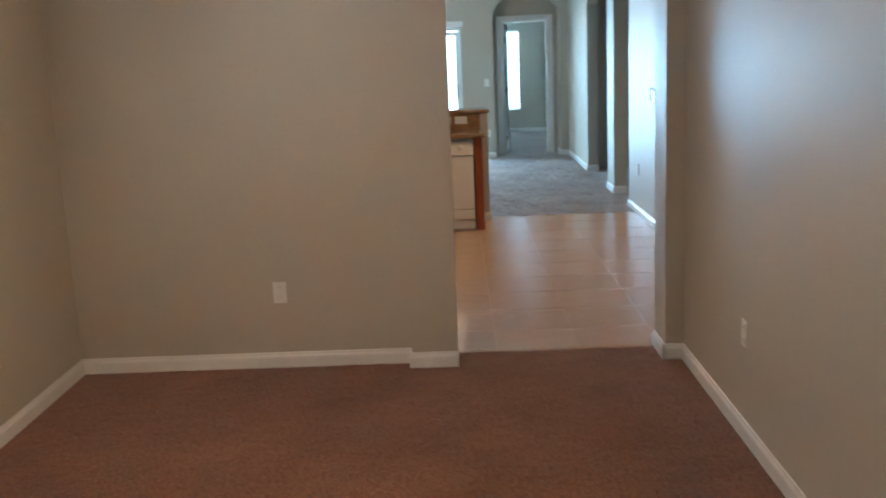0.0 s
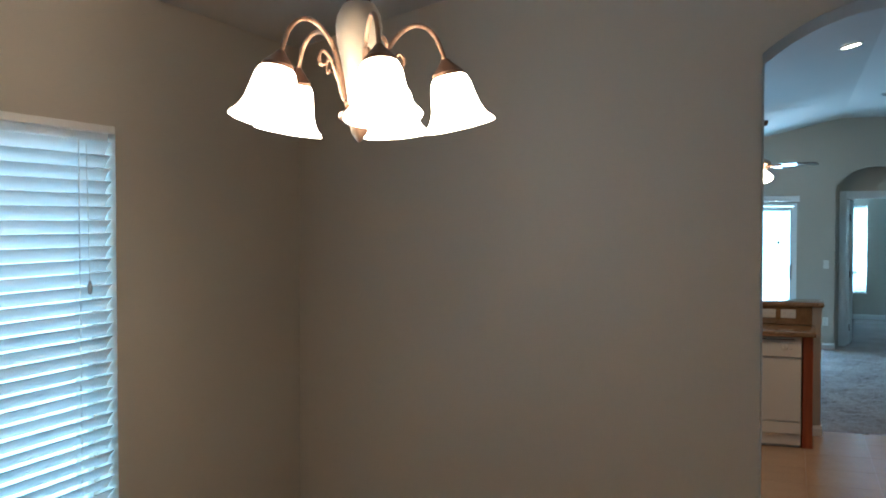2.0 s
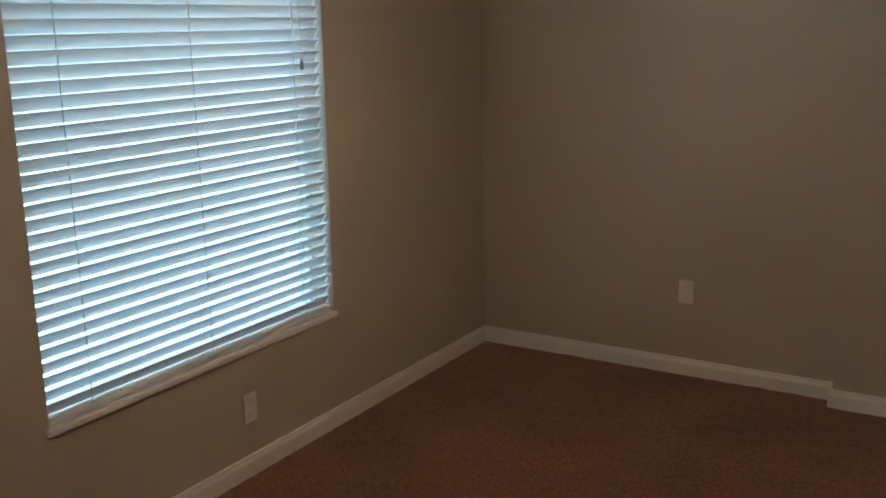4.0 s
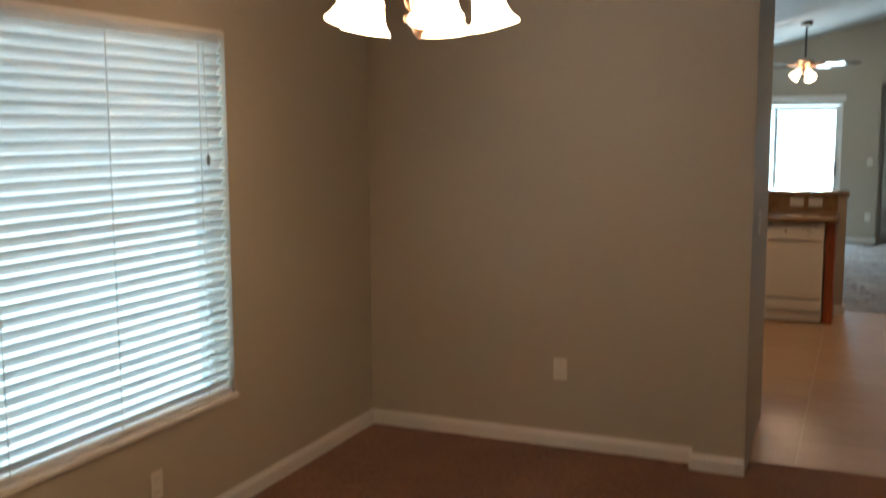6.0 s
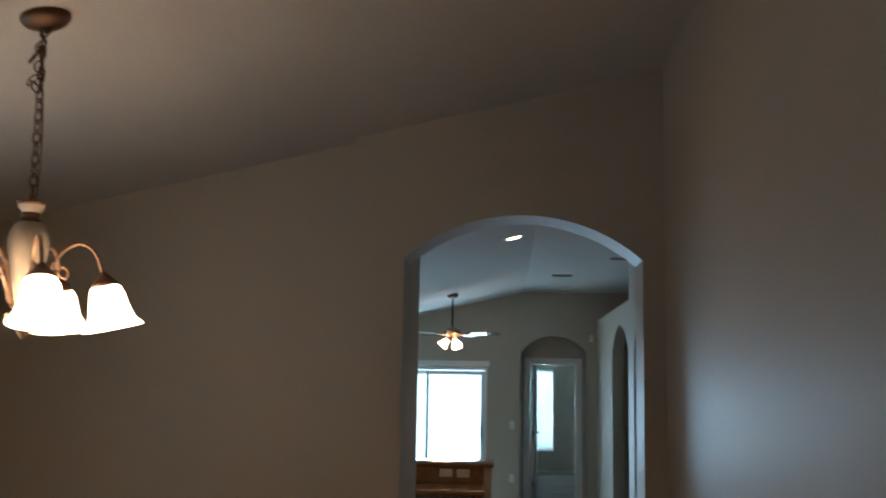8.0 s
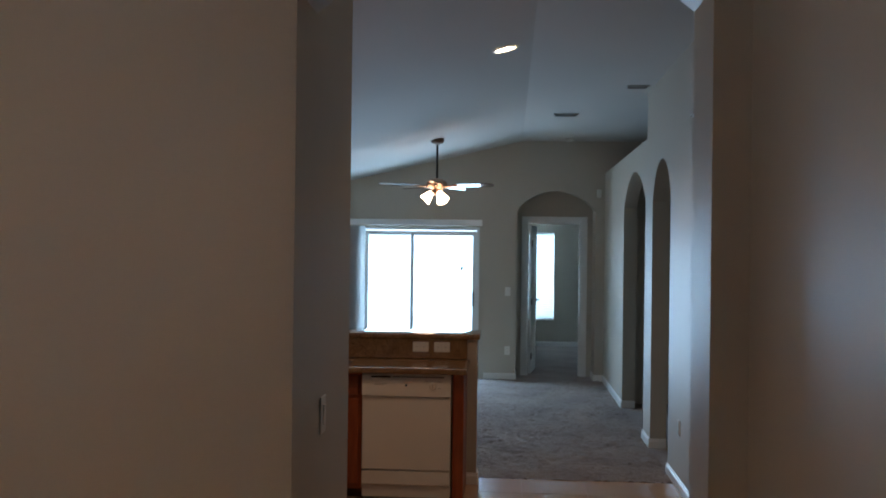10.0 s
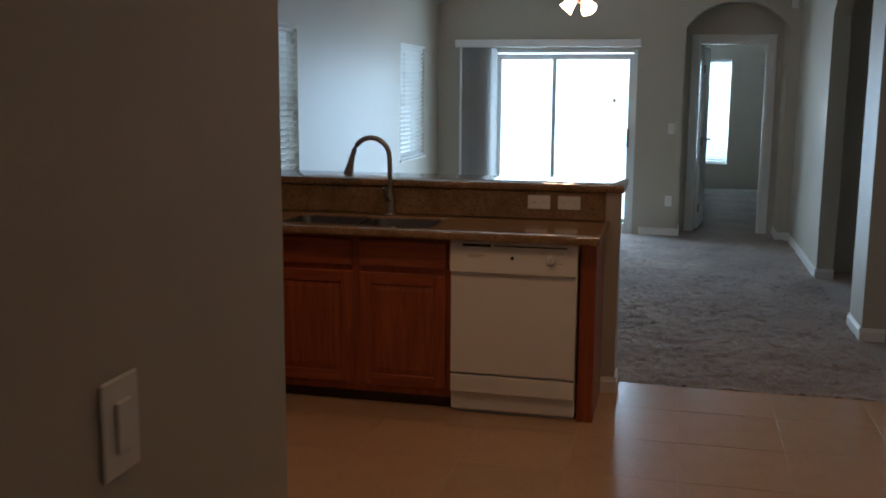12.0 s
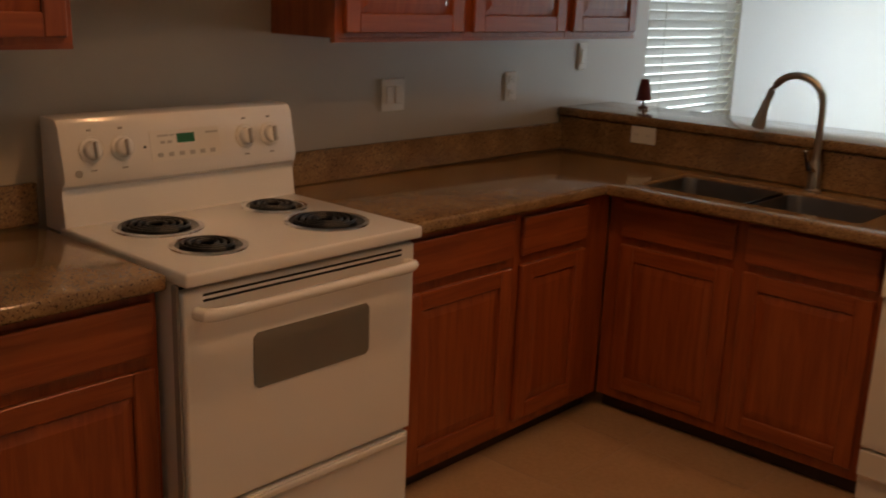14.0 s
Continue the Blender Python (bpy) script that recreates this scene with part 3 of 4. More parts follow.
def bedroom_door():
    d = tagged(thing("door_1", (2.87, DOORWALL + 0.125, 0), "white panelled bedroom door standing wide open", "door", "", 83), "", "", "", "structure")
    part("leaf", cube(0, 0.68, -0.035, 0, 0.012, 2.05, 0.002), TRIM, d)
    for x0, x1 in ((0.09, 0.31), (0.37, 0.59)):
        for z0, z1 in ((0.2, 0.85), (1.0, 1.9)):
            p = bmesh.new()
            for y0, y1 in ((-0.041, -0.035), (0.0, 0.006)):
                box(p, x0, x1, y0, y1, z0, z1, 0.005)
            part("panel", p, TRIM, d)
    for y0, s in ((-0.035, -1), (0.0, 1)):
        h = bmesh.new()
        lathe(h, [(0.028, 0), (0.028, 0.006), (0.011, 0.012), (0.011, 0.05)], 14, close=True)
        moved(h, pose(0.62, y0, 1.0, 90 if s < 0 else -90))
        tube(h, [(0.62, y0 + s * 0.045, 1.0), (0.58, y0 + s * 0.05, 1.0), (0.52, y0 + s * 0.046, 0.995)], 0.009, 8)
        part("door_handle", h, BRONZE, d, "dark lever handle")
    for z in (0.25, 1.0, 1.8):
        part("hinge", lathe(bmesh.new(), [(0.007, -0.045), (0.007, 0.045)], 8, (0.0, -0.04, z), True), BRONZE, d)


bedroom_door()


# bifold pantry door: two narrow leaves, arched panel above and plain panel below
def bifold_leaf(parent, y0, y1):
    x = 3.855
    leaf = part("leaf", cube(x, x + 0.034, y0 + 0.003, y1 - 0.003, 0.012, 2.07, 0.003), DOORTAN, parent)
    a, c = y0 + 0.06, y1 - 0.06
    for z0, z1, rise in ((0.88, 1.76, 0.14), (0.16, 0.70, 0)):
        rim = [(a, z0), (c, z0)] + ([(c, z1)] + arc(c, a, z1, rise, 10)[1:-1] + [(a, z1)] if rise else [(c, z1), (a, z1)])
        cy, cz = (a + c) / 2, (z0 + z1) / 2
        frame_b = bmesh.new()
        n = len(rim)
        outer = [frame_b.verts.new((x - 0.001, p[0], p[1])) for p in rim]
        mid = [frame_b.verts.new((x - 0.012, cy + (p[0] - cy) * 0.90, cz + (p[1] - cz) * 0.965)) for p in rim]
        inner = [frame_b.verts.new((x - 0.004, cy + (p[0] - cy) * 0.72, cz + (p[1] - cz) * 0.92)) for p in rim]
        field = [frame_b.verts.new((x - 0.010, cy + (p[0] - cy) * 0.52, cz + (p[1] - cz) * 0.87)) for p in rim]
        for r, q in ((outer, mid), (mid, inner), (inner, field)):
            for i in range(n):
                frame_b.faces.new((r[i], r[(i + 1) % n], q[(i + 1) % n], q[i]))
        frame_b.faces.new(field)
        part("panel", frame_b, DOORTAN, leaf)
    return leaf


def pantry_door():
    d = tagged(thing("door_2", (0, 0, 0), "tan bifold pantry door with arched raised panels, closed", "door"), "", "", "", "structure")
    l1, l2 = bifold_leaf(d, 2.89, 3.165), bifold_leaf(d, 3.165, 3.44)
    knob = lathe(bmesh.new(), [(0.006, 0), (0.006, 0.012), (0.016, 0.022), (0.016, 0.03), (0.009, 0.036)], 14, close=True)
    part("knob", moved(knob, pose(3.855, 3.12, 0.79, 0, -90, 0)), CHROME, l1)
    setting("trim_pantry", cube(3.822, 3.872, 2.88, 3.45, 2.066, 2.11, 0.004), TRIM, "white header strip above the bifold door", "trim")
    j = box(cube(3.845, 3.975, 3.441, 3.4495, 0, 2.064), 3.845, 3.975, 2.8805, 2.889, 0, 2.064)
    setting("trim_jamb", j, OAK_V, "brown stained jamb of the pantry", "trim")


pantry_door()


# ---- cabinets and worktops ----
def cabinet_door(parent, x0, x1, z0, z1, y=-0.020):
    """A framed door with a raised panel, facing -y."""
    s = 0.058
    d = part("door", cube(x0 + 0.006, x1 - 0.006, y + 0.014, y + 0.019, z0 + 0.006, z1 - 0.006), OAK_V, parent)
    for a, c in ((x0, x0 + s), (x1 - s, x1)):
        part("stile", cube(a, c, y, y + 0.0195, z0, z1, 0.004), OAK_V, d)
    for a, c in ((z0, z0 + s), (z1 - s, z1)):
        part("rail", cube(x0 + s - 0.001, x1 - s + 0.001, y + 0.0008, y + 0.0185, a, c, 0.003), OAK_X, d)
    p = bmesh.new()
    a, c, e, g = x0 + s - 0.002, x1 - s + 0.002, z0 + s - 0.002, z1 - s + 0.002
    rings = []
    for ins, dep in ((0, 0.011), (0.030, 0.005), (0.034, 0.004)):
        rings.append([p.verts.new(q) for q in ((a + ins, y + dep, e + ins), (c - ins, y + dep, e + ins), (c - ins, y + dep, g - ins), (a + ins, y + dep, g - ins))])
    for r, q in zip(rings, rings[1:]):
        for i in range(4):
            p.faces.new((r[i], r[(i + 1) % 4], q[(i + 1) % 4], q[i]))
    p.faces.new(rings[-1])
    part("panel", p, OAK_V, d)
    return d


def drawer_front(parent, x0, x1, z0, z1, y=-0.020):
    return part("drawer_front", cube(x0, x1, y, y + 0.019, z0, z1, 0.006, seg=2), OAK_X, parent)


def base_cabinet(at, turn, width, doors, label, depth=0.58, hollow=False):
    c = thing("base_cabinet", at, label, "cabinet", "kitchen base cabinets", turn)
    if hollow:
        part("face_frame", cube(0.001, width - 0.001, 0, 0.02, 0.065, 0.863), OAK_V, c)
        for q in (0.001, width - 0.019):
            part("side_panel", cube(q, q + 0.018, 0.02, depth, 0.065, 0.863), OAK_V, c)
        part("bottom_panel", cube(0.019, width - 0.019, 0.02, depth, 0.065, 0.083), OAK_V, c)
    else:
        part("body", cube(0.001, width - 0.001, 0, depth, 0.065, 0.863, 0.001), OAK_V, c)
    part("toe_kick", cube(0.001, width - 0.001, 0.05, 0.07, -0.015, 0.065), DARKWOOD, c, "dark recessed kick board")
    for x0, x1 in doors:
        drawer_front(c, x0, x1, 0.705, 0.838)
        cabinet_door(c, x0, x1, 0.105, 0.675)
    return c


def wall_cabinet(at, turn, width, height, label, depth=0.305):
    c = thing("wall_cabinet", at, label, "cabinet", "kitchen wall cabinets", turn)
    part("body", cube(0.001, width - 0.001, 0, depth, 0.012, height, 0.001), OAK_V, c)
    part("light_rail", cube(0.001, width - 0.001, 0.0, 0.02, 0, 0.012), OAK_X, c)
    cabinet_door(c, 0.03, width - 0.02, 0.028, height - 0.025)
    return c


base_cabinet((0.60, 1.06, 0), 90, 0.994, [(0.02, 0.48), (0.50, 0.975)], "reddish stained oak base cabinet under a granite worktop")
base_cabinet((0.60, 2.845, 0), 90, 0.541, [(0.03, 0.52)], "reddish stained oak base cabinet beside the stove")
base_cabinet((0.60, 3.387, 0), 90, 0.56, [(0.03, 0.40)], "reddish stained oak corner base cabinet")
base_cabinet((0.604, 3.95, 0), 0, 1.010, [(0.065, 0.51), (0.55, 0.99)], "reddish stained oak sink cabinet with false drawers", depth=0.47, hollow=True)
p = thing("end_panel", (2.235, 3.935, 0), "reddish stained oak end panel beside the dishwasher", "cabinet panel")
part("board", cube(0, 0.075, 0, 0.50, -0.015, 0.863, 0.003), OAK_V, p)
wall_cabinet((0.305, 2.85, 1.395), 90, 0.575, 0.76, "reddish stained oak wall cabinet with a closed door")
wall_cabinet((0.305, 3.426, 1.395), 90, 0.575, 0.76, "reddish stained oak wall cabinet with a closed door")
wall_cabinet((0.305, 4.002, 1.395), 90, 0.49, 0.76, "reddish stained oak wall cabinet near the window")
wall_cabinet((0.305, 1.195, 1.388), 90, 0.42, 0.76, "reddish stained oak wall cabinet with a closed door")
wall_cabinet((0.305, 1.618, 1.388), 90, 0.42, 0.76, "reddish stained oak wall cabinet beside the stove")
# unseen, added with the hood to shade the wall above the stove
wall_cabinet((0.305, 2.062, 1.83), 90, 0.785, 0.325, "short reddish stained oak cabinet over the hood")


def slab_cells(xs, ys, keep, z0, z1, bevel, seg=3):
    """A slab made of grid cells, with its outer edges rounded."""
    bm = bmesh.new()
    v = {(i, j): bm.verts.new((x, y, z1)) for i, x in enumerate(xs) for j, y in enumerate(ys)}
    f = [bm.faces.new((v[i, j], v[i + 1, j], v[i + 1, j + 1], v[i, j + 1])) for i in range(len(xs) - 1) for j in range(len(ys) - 1) if keep(i, j)]
    r = bmesh.ops.extrude_face_region(bm, geom=f)
    low = [g for g in r["geom"] if isinstance(g, bmesh.types.BMVert)]
    bmesh.ops.translate(bm, vec=(0, 0, z0 - z1), verts=low)
    bmesh.ops.delete(bm, geom=[q for q in bm.verts if not q.link_faces], context="VERTS")
    bm.normal_update()
    bmesh.ops.recalc_face_normals(bm, faces=bm.faces)
    e = [q for q in bm.edges if len(q.link_faces) == 2 and q.calc_face_angle() > 1.0]
    bmesh.ops.bevel(bm, geom=e, offset=bevel, segments=seg, affect="EDGES", profile=0.5)
    return bm


w = thing("worktop", (0, 0, 0), "polished speckled brown granite worktop round the sink corner", "worktop")
part("slab", slab_cells([0.001, 0.65, 0.715, 1.10, 1.135, 1.505, 2.33], [2.848, 3.84, 3.955, 4.30, 4.438],
                        lambda i, j: (i == 0 or j > 0) and not (j == 2 and i in (2, 3, 4)), 0.866, 0.905, 0.009), GRANITE, w, "", True)
part("upstand", cube(0.001, 0.021, 2.848, 4.419, 0.9055, 1.02, 0.003), GRANITE, w)
part("splashback", cube(0.001, 2.308, 4.42, 4.4395, 0.9055, 1.049, 0.003), GRANITE, w)
w = thing("worktop", (0, 0, 0), "polished speckled brown granite worktop beside the stove", "worktop")
part("slab", slab_cells([0.001, 0.65], [0.935, 2.056], lambda i, j: True, 0.866, 0.905, 0.009), GRANITE, w, "", True)
part("upstand", cube(0.001, 0.021, 0.935, 2.056, 0.9055, 1.02, 0.003), GRANITE, w)
setting("wall_bar", cube(0.0, 2.38, 4.44, 4.60, 0, 1.05), WALL, "low beige wall carrying the breakfast bar", "wall")
skirting([(2.311, 4.44, 2.394, 4.44, 0, -1), (2.38, 4.44, 2.38, 4.614, 1, 0), (0, 4.60, 2.394, 4.60, 0, 1)])
w = thing("bar_top", (0, 0, 0), "polished speckled brown granite breakfast bar top", "bar top")
part("slab", slab_cells([0.001, 2.40], [4.405, 4.83], lambda i, j: True, 1.0505, 1.088, 0.009), GRANITE, w, "", True)


def sink():
    s = thing("kitchen_sink", (0, 0, 0), "double-bowl stainless steel sink set under the worktop", "sink")
    part("divider", cube(1.1085, 1.1315, 3.96, 4.295, 0.70, 0.888, 0.006, seg=2), STEEL, s, "", True)
    for x0, x1 in ((0.7175, 1.1075), (1.1325, 1.5025)):
        bm = bmesh.new()
        a, c, z1, z0 = 3.9575, 4.2975, 0.897, 0.70
        o = 0.02
        ring = []
        for ins, z in ((0.001, z1 - 0.004), (0.004, z1 - 0.002), (0.006, z1 - 0.006), (0.009, z0 + o), (0.009 + o * 0.4, z0 + o * 0.35), (0.009 + o, z0)):
            rad, pts = 0.05 - ins * 0.3, []
            for sx, sy, b0 in ((1, -1, -90), (1, 1, 0), (-1, 1, 90), (-1, -1, 180)):
                ox = (x1 - ins - rad) if sx > 0 else (x0 + ins + rad)
                oy = (c - ins - rad) if sy > 0 else (a + ins + rad)
                for k in range(6):
                    b = radians(b0 + 18 * k)
                    pts.append(bm.verts.new((ox + rad * math.cos(b), oy + rad * math.sin(b), z)))
            ring.append(pts)
        for r, q in zip(ring, ring[1:]):
            for i in range(24):
                bm.faces.new((r[i], r[(i + 1) % 24], q[(i + 1) % 24], q[i]))
        bm.faces.new(ring[-1])
        bowl = part("bowl", bm, STEEL, s, "", True)
        for qx, qy in ((x0, a), (x1, a), (x1, c), (x0, c)):
            tri, sx, sy = bmesh.new(), (1 if qx == x0 else -1), (1 if qy == a else -1)
            lip = [(qx, qy)] + [(qx + sx * 0.05 * (1 - math.sin(radians(15 * k))), qy + sy * 0.05 * (1 - math.cos(radians(15 * k)))) for k in range(7)]
            prism(tri, lip, "z", z1 - 0.010, z1 - 0.004)
            part("corner_lip", tri, STEEL, bowl)
        cx, cy = (x0 + x1) / 2, (a + c) / 2
        part("drain", lathe(bmesh.new(), [(0.052, 0.001), (0.05, 0.004), (0.035, 0.003), (0.03, -0.0), (0.004, 0.001)], 20, (cx, cy, z0 + 0.001), True), CHROME, bowl)


sink()


def faucet():
    f = thing("kitchen_faucet", (1.185, 4.36, 0.905), "tall brushed nickel pull-down kitchen faucet", "faucet")
    part("base", lathe(bmesh.new(), [(0.03, 0), (0.03, 0.006), (0.024, 0.012), (0.022, 0.09), (0.019, 0.105), (0.014, 0.115), (0.0135, 0.13)], 20, close=True), NICKEL, f, "", True)
    pts = [(0, 0, 0.12), (0, 0, 0.2), (0, 0, 0.29)] + [(-0.10 + 0.10 * math.cos(a), -0.012 * (a / 3), 0.30 + 0.105 * math.sin(a)) for a in [math.pi * k / 14 for k in range(1, 13)]]
    pts += [(-0.202, -0.014, 0.30)]
    part("spout", tube(bmesh.new(), pts, 0.0135, 14), NICKEL, f, "", True)
    head = lathe(bmesh.new(), [(0.0145, 0.0), (0.016, -0.004), (0.0165, -0.03), (0.025, -0.085), (0.025, -0.10), (0.02, -0.104)], 18, close=True)
    part("spray_head", moved(head, Matrix.Translation((-0.202, -0.014, 0.305)) @ Matrix.Rotation(radians(14), 4, "Y")), NICKEL, f, "", True)
    lev = tube(bmesh.new(), [(0.0, -0.016, 0.075), (-0.004, -0.045, 0.085), (-0.012, -0.06, 0.12), (-0.014, -0.066, 0.15)], [0.012, 0.012, 0.008, 0.007], 10)
    part("lever", lev, CHROME, f, "", True)


faucet()

# ---- appliances ----


def dishwasher():
    d = thing("dishwasher", (1.618, 3.905, 0), "white built-in dishwasher under the worktop, closed", "dishwasher")
    part("tub", cube(0.004, 0.606, 0.03, 0.50, 0.02, 0.86), APPLIANCE, d)
    door = part("door", cube(0.004, 0.606, 0.0, 0.028, 0.208, 0.704, 0.006, seg=2), APPLIANCE, d)
    part("lower_panel", cube(0.004, 0.606, 0.004, 0.028, 0.108, 0.199, 0.005, seg=2), APPLIANCE, d)
    part("kick_plate", cube(0.010, 0.600, 0.05, 0.065, -0.005, 0.106), PALEGREY, d, "pale grey kick plate")
    con = part("control_panel", prism(bmesh.new(), [(-0.018, 0.710), (0.028, 0.710), (0.028, 0.858), (-0.004, 0.858), (-0.012, 0.850)], "x", 0.004, 0.606), APPLIANCE, d)
    part("vent_slot", cube(0.065, 0.20, -0.0175, 0.0, 0.834, 0.845), BLACK, con)
    part("vent_slot", cube(0.215, 0.56, -0.0170, 0.0, 0.838, 0.843), BLACK, con)
    part("button", lathe(bmesh.new(), [(0.008, 0), (0.008, 0.004), (0.005, 0.005)], 12, close=True), BLACK, con).matrix_basis = pose(0.303, -0.0165, 0.785, 90)
    kn = lathe(bmesh.new(), [(0.026, 0), (0.026, 0.006), (0.019, 0.01), (0.017, 0.022), (0.0, 0.022)], 20)
    part("dial", kn, APPLIANCE, con, "", True).matrix_basis = pose(0.485, -0.016, 0.783, 90)
    part("dial_pointer", cube(-0.002, 0.002, -0.015, 0.015, 0.022, 0.0245), PALEGREY, con).matrix_basis = pose(0.485, -0.016, 0.783, 90, 0, 0)
    for k, (x0, x1, z) in enumerate(((0.09, 0.17, 0.790), (0.09, 0.15, 0.782), (0.43, 0.455, 0.81), (0.515, 0.545, 0.81), (0.515, 0.54, 0.765))):
        part("printed_mark", cube(x0, x1, -0.0158, -0.012, z, z + 0.004), PALEGREY, con)


dishwasher()


def stove():
    s = thing("electric_stove", (0.025, 2.06, 0), "white electric coil stove with four burners", "stove", "", 0)
    W, X0 = 0.765, 0.015
    part("body", cube(X0, 0.63, 0.004, W - 0.004, 0.0, 0.885), ENAMEL, s)
    top = slab_cells([0.10, 0.6920], [0.0, W], lambda i, j: True, 0.882, 0.918, 0.008)
    part("cooktop", top, ENAMEL, s, "", True)
    bg = prism(bmesh.new(), [(X0, 0.900), (0.135, 0.900), (0.118, 0.990), (0.112, 1.015), (0.132, 1.027), (0.138, 1.045), (0.112, 1.180), (0.10, 1.197), (0.085, 1.201), (X0, 1.201)], "y", 0.004, W - 0.004)
    e = [q for q in bg.edges if abs(q.verts[0].co.y - q.verts[1].co.y) < 1e-5]
    bmesh.ops.bevel(bg, geom=e, offset=0.006, segments=2, affect="EDGES", profile=0.5)
    guard = part("backguard", bg, ENAMEL, s, "white control panel", True)
    # control panel face leans back: x at a height
    def face(z):
        return 0.138 - (z - 1.045) * 0.1926
    lean = math.degrees(math.atan(0.1926))
    for y, z in ((0.088, 1.115), (0.178, 1.115), (0.578, 1.115), (0.668, 1.115)):
        kb = lathe(bmesh.new(), [(0.034, 0), (0.034, 0.003), (0.026, 0.006), (0.024, 0.020), (0.020, 0.024), (0.0, 0.024)], 22)
        k = part("knob", kb, ENAMEL, guard, "", True)
        k.matrix_basis = pose(face(z), y, z, 0, 90 - lean, 0)
        g = part("knob_grip", cube(-0.022, 0.022, -0.004, 0.004, 0.022, 0.036, 0.002), PALEGREY, k)
        ring = tube(bmesh.new(), [(0.036 * math.cos(2 * math.pi * i / 24), 0.036 * math.sin(2 * math.pi * i / 24), 0.001) for i in range(24)], 0.0016, 5, True)
        part("knob_ring", ring, APPLIANCE, k)
        part("printed_mark", cube(-0.003, 0.003, -0.006, 0.006, 0, 0.0012), GREYPLASTIC, guard).matrix_basis = pose(face(z + 0.052), y, z + 0.052, 0, 90 - lean, 0)
        part("printed_mark", cube(-0.002, 0.002, -0.008, 0.008, 0, 0.0012), GREYPLASTIC, guard).matrix_basis = pose(face(z - 0.052), y, z - 0.052, 0, 90 - lean, 0)
    def on_face(name, y, z, w_, h, mat, t=0.0015):
        o = part(name, cube(-h / 2, h / 2, -w_ / 2, w_ / 2, 0, t), mat, guard)
        o.matrix_basis = pose(face(z), y, z, 0, 90 - lean, 0)
    on_face("clock_panel", 0.374, 1.11, 0.225, 0.085, APPLIANCE, 0.0012)
    on_face("clock_display", 0.374, 1.127, 0.056, 0.026, GREENLED, 0.0025)
    for k in range(6):
        on_face("button", 0.289 + 0.034 * k, 1.085, 0.015, 0.012, PALEGREY, 0.003)
    for y, w_ in ((0.303, 0.035), (0.332, 0.012), (0.455, 0.028), (0.476, 0.012)):
        on_face("printed_mark", y, 1.137, w_, 0.005, PALEGREY, 0.0022)
    for y in (0.300, 0.322):
        on_face("printed_mark", y, 1.119, 0.014, 0.008, PALEGREY, 0.0022)
    on_face("indicator_lamp", 0.243, 1.111, 0.007, 0.007, BLACK, 0.002)
    em = part("emblem", lathe(bmesh.new(), [(0.010, 0), (0.010, 0.0025), (0.0, 0.003)], 18), GREYPLASTIC, guard)
    em.matrix_basis = pose(face(1.058), 0.045, 1.058, 0, 90 - lean, 0)
    # burners
    for x, y, r in ((0.262, 0.195, 0.105), (0.510, 0.185, 0.083), (0.245, 0.592, 0.083), (0.490, 0.585, 0.105)):
        bt = new("burner")
        bt.parent = s
        bt.matrix_basis = pose(x, y, 0.918)
        bt.empty_display_size = 0.03
        part("trim_ring", lathe(bmesh.new(), [(r + 0.015, 0.0005), (r + 0.014, 0.0045), (r + 0.003, 0.006), (r - 0.002, 0.003)], 32), CHROME, bt, "thin chrome trim ring", True)
        pan = lathe(bmesh.new(), [(r, 0.0045), (r - 0.006, 0.0030), (r * 0.5, 0.001), (0.0, 0.001)], 28)
        part("drip_pan", pan, BLACK, bt, "glossy black drip pan", True)
        turns = 4 if r > 0.1 else 3
        sp = []
        for i in range(turns * 22 + 1):
            a = 2 * math.pi * i / 22
            rr = 0.02 + (r - 0.030) * i / (turns * 22)
            sp.append((rr * math.cos(a), rr * math.sin(a), 0.0075))
        part("coil", tube(bmesh.new(), sp, 0.0052, 6), COIL, bt, "black heating coil", True)
    # oven door
    door = part("oven_door", cube(0.6310, 0.6680, 0.008, W - 0.008, 0.303, 0.868, 0.007, seg=2), ENAMEL, s)
    win = prism(bmesh.new(), [(0.200, 0.592), (0.212, 0.580), (0.573, 0.580), (0.585, 0.592), (0.585, 0.714), (0.573, 0.726), (0.212, 0.726), (0.200, 0.714)], "x", 0.6660, 0.6705)
    part("oven_window", win, DARKGLASS, door, "grey oven window glass")
    part("seam_strip", cube(0.6300, 0.6420, 0.010, W - 0.010, 0.8685, 0.8815), BLACK, s, "dark seam under the cooktop")
    for z in (0.836, 0.850):
        part("vent_slot", cube(0.6675, 0.6692, 0.06, W - 0.06, z, z + 0.006), BLACK, door)
    hb = tube(bmesh.new(), [(0.6680, 0.045, 0.812), (0.7020, 0.048, 0.814), (0.7140, 0.075, 0.815), (0.7160, 0.2, 0.815), (0.7160, W - 0.2, 0.815), (0.7140, W - 0.075, 0.815), (0.7020, W - 0.048, 0.814), (0.6680, W - 0.045, 0.812)], [0.017, 0.017, 0.016, 0.014, 0.014, 0.016, 0.017, 0.017], 12)
    part("oven_handle", hb, ENAMEL, door, "", True)
    part("storage_drawer", cube(0.6310, 0.6620, 0.008, W - 0.008, 0.06, 0.290, 0.006, seg=2), ENAMEL, s)
    part("drawer_lip", cube(0.6600, 0.6720, 0.02, W - 0.02, 0.263, 0.284, 0.005, seg=2), ENAMEL, s)
    part("side_trim", cube(0.6310, 0.6520, 0.0, 0.007, 0.05, 0.88), GREYPLASTIC, s)


stove()


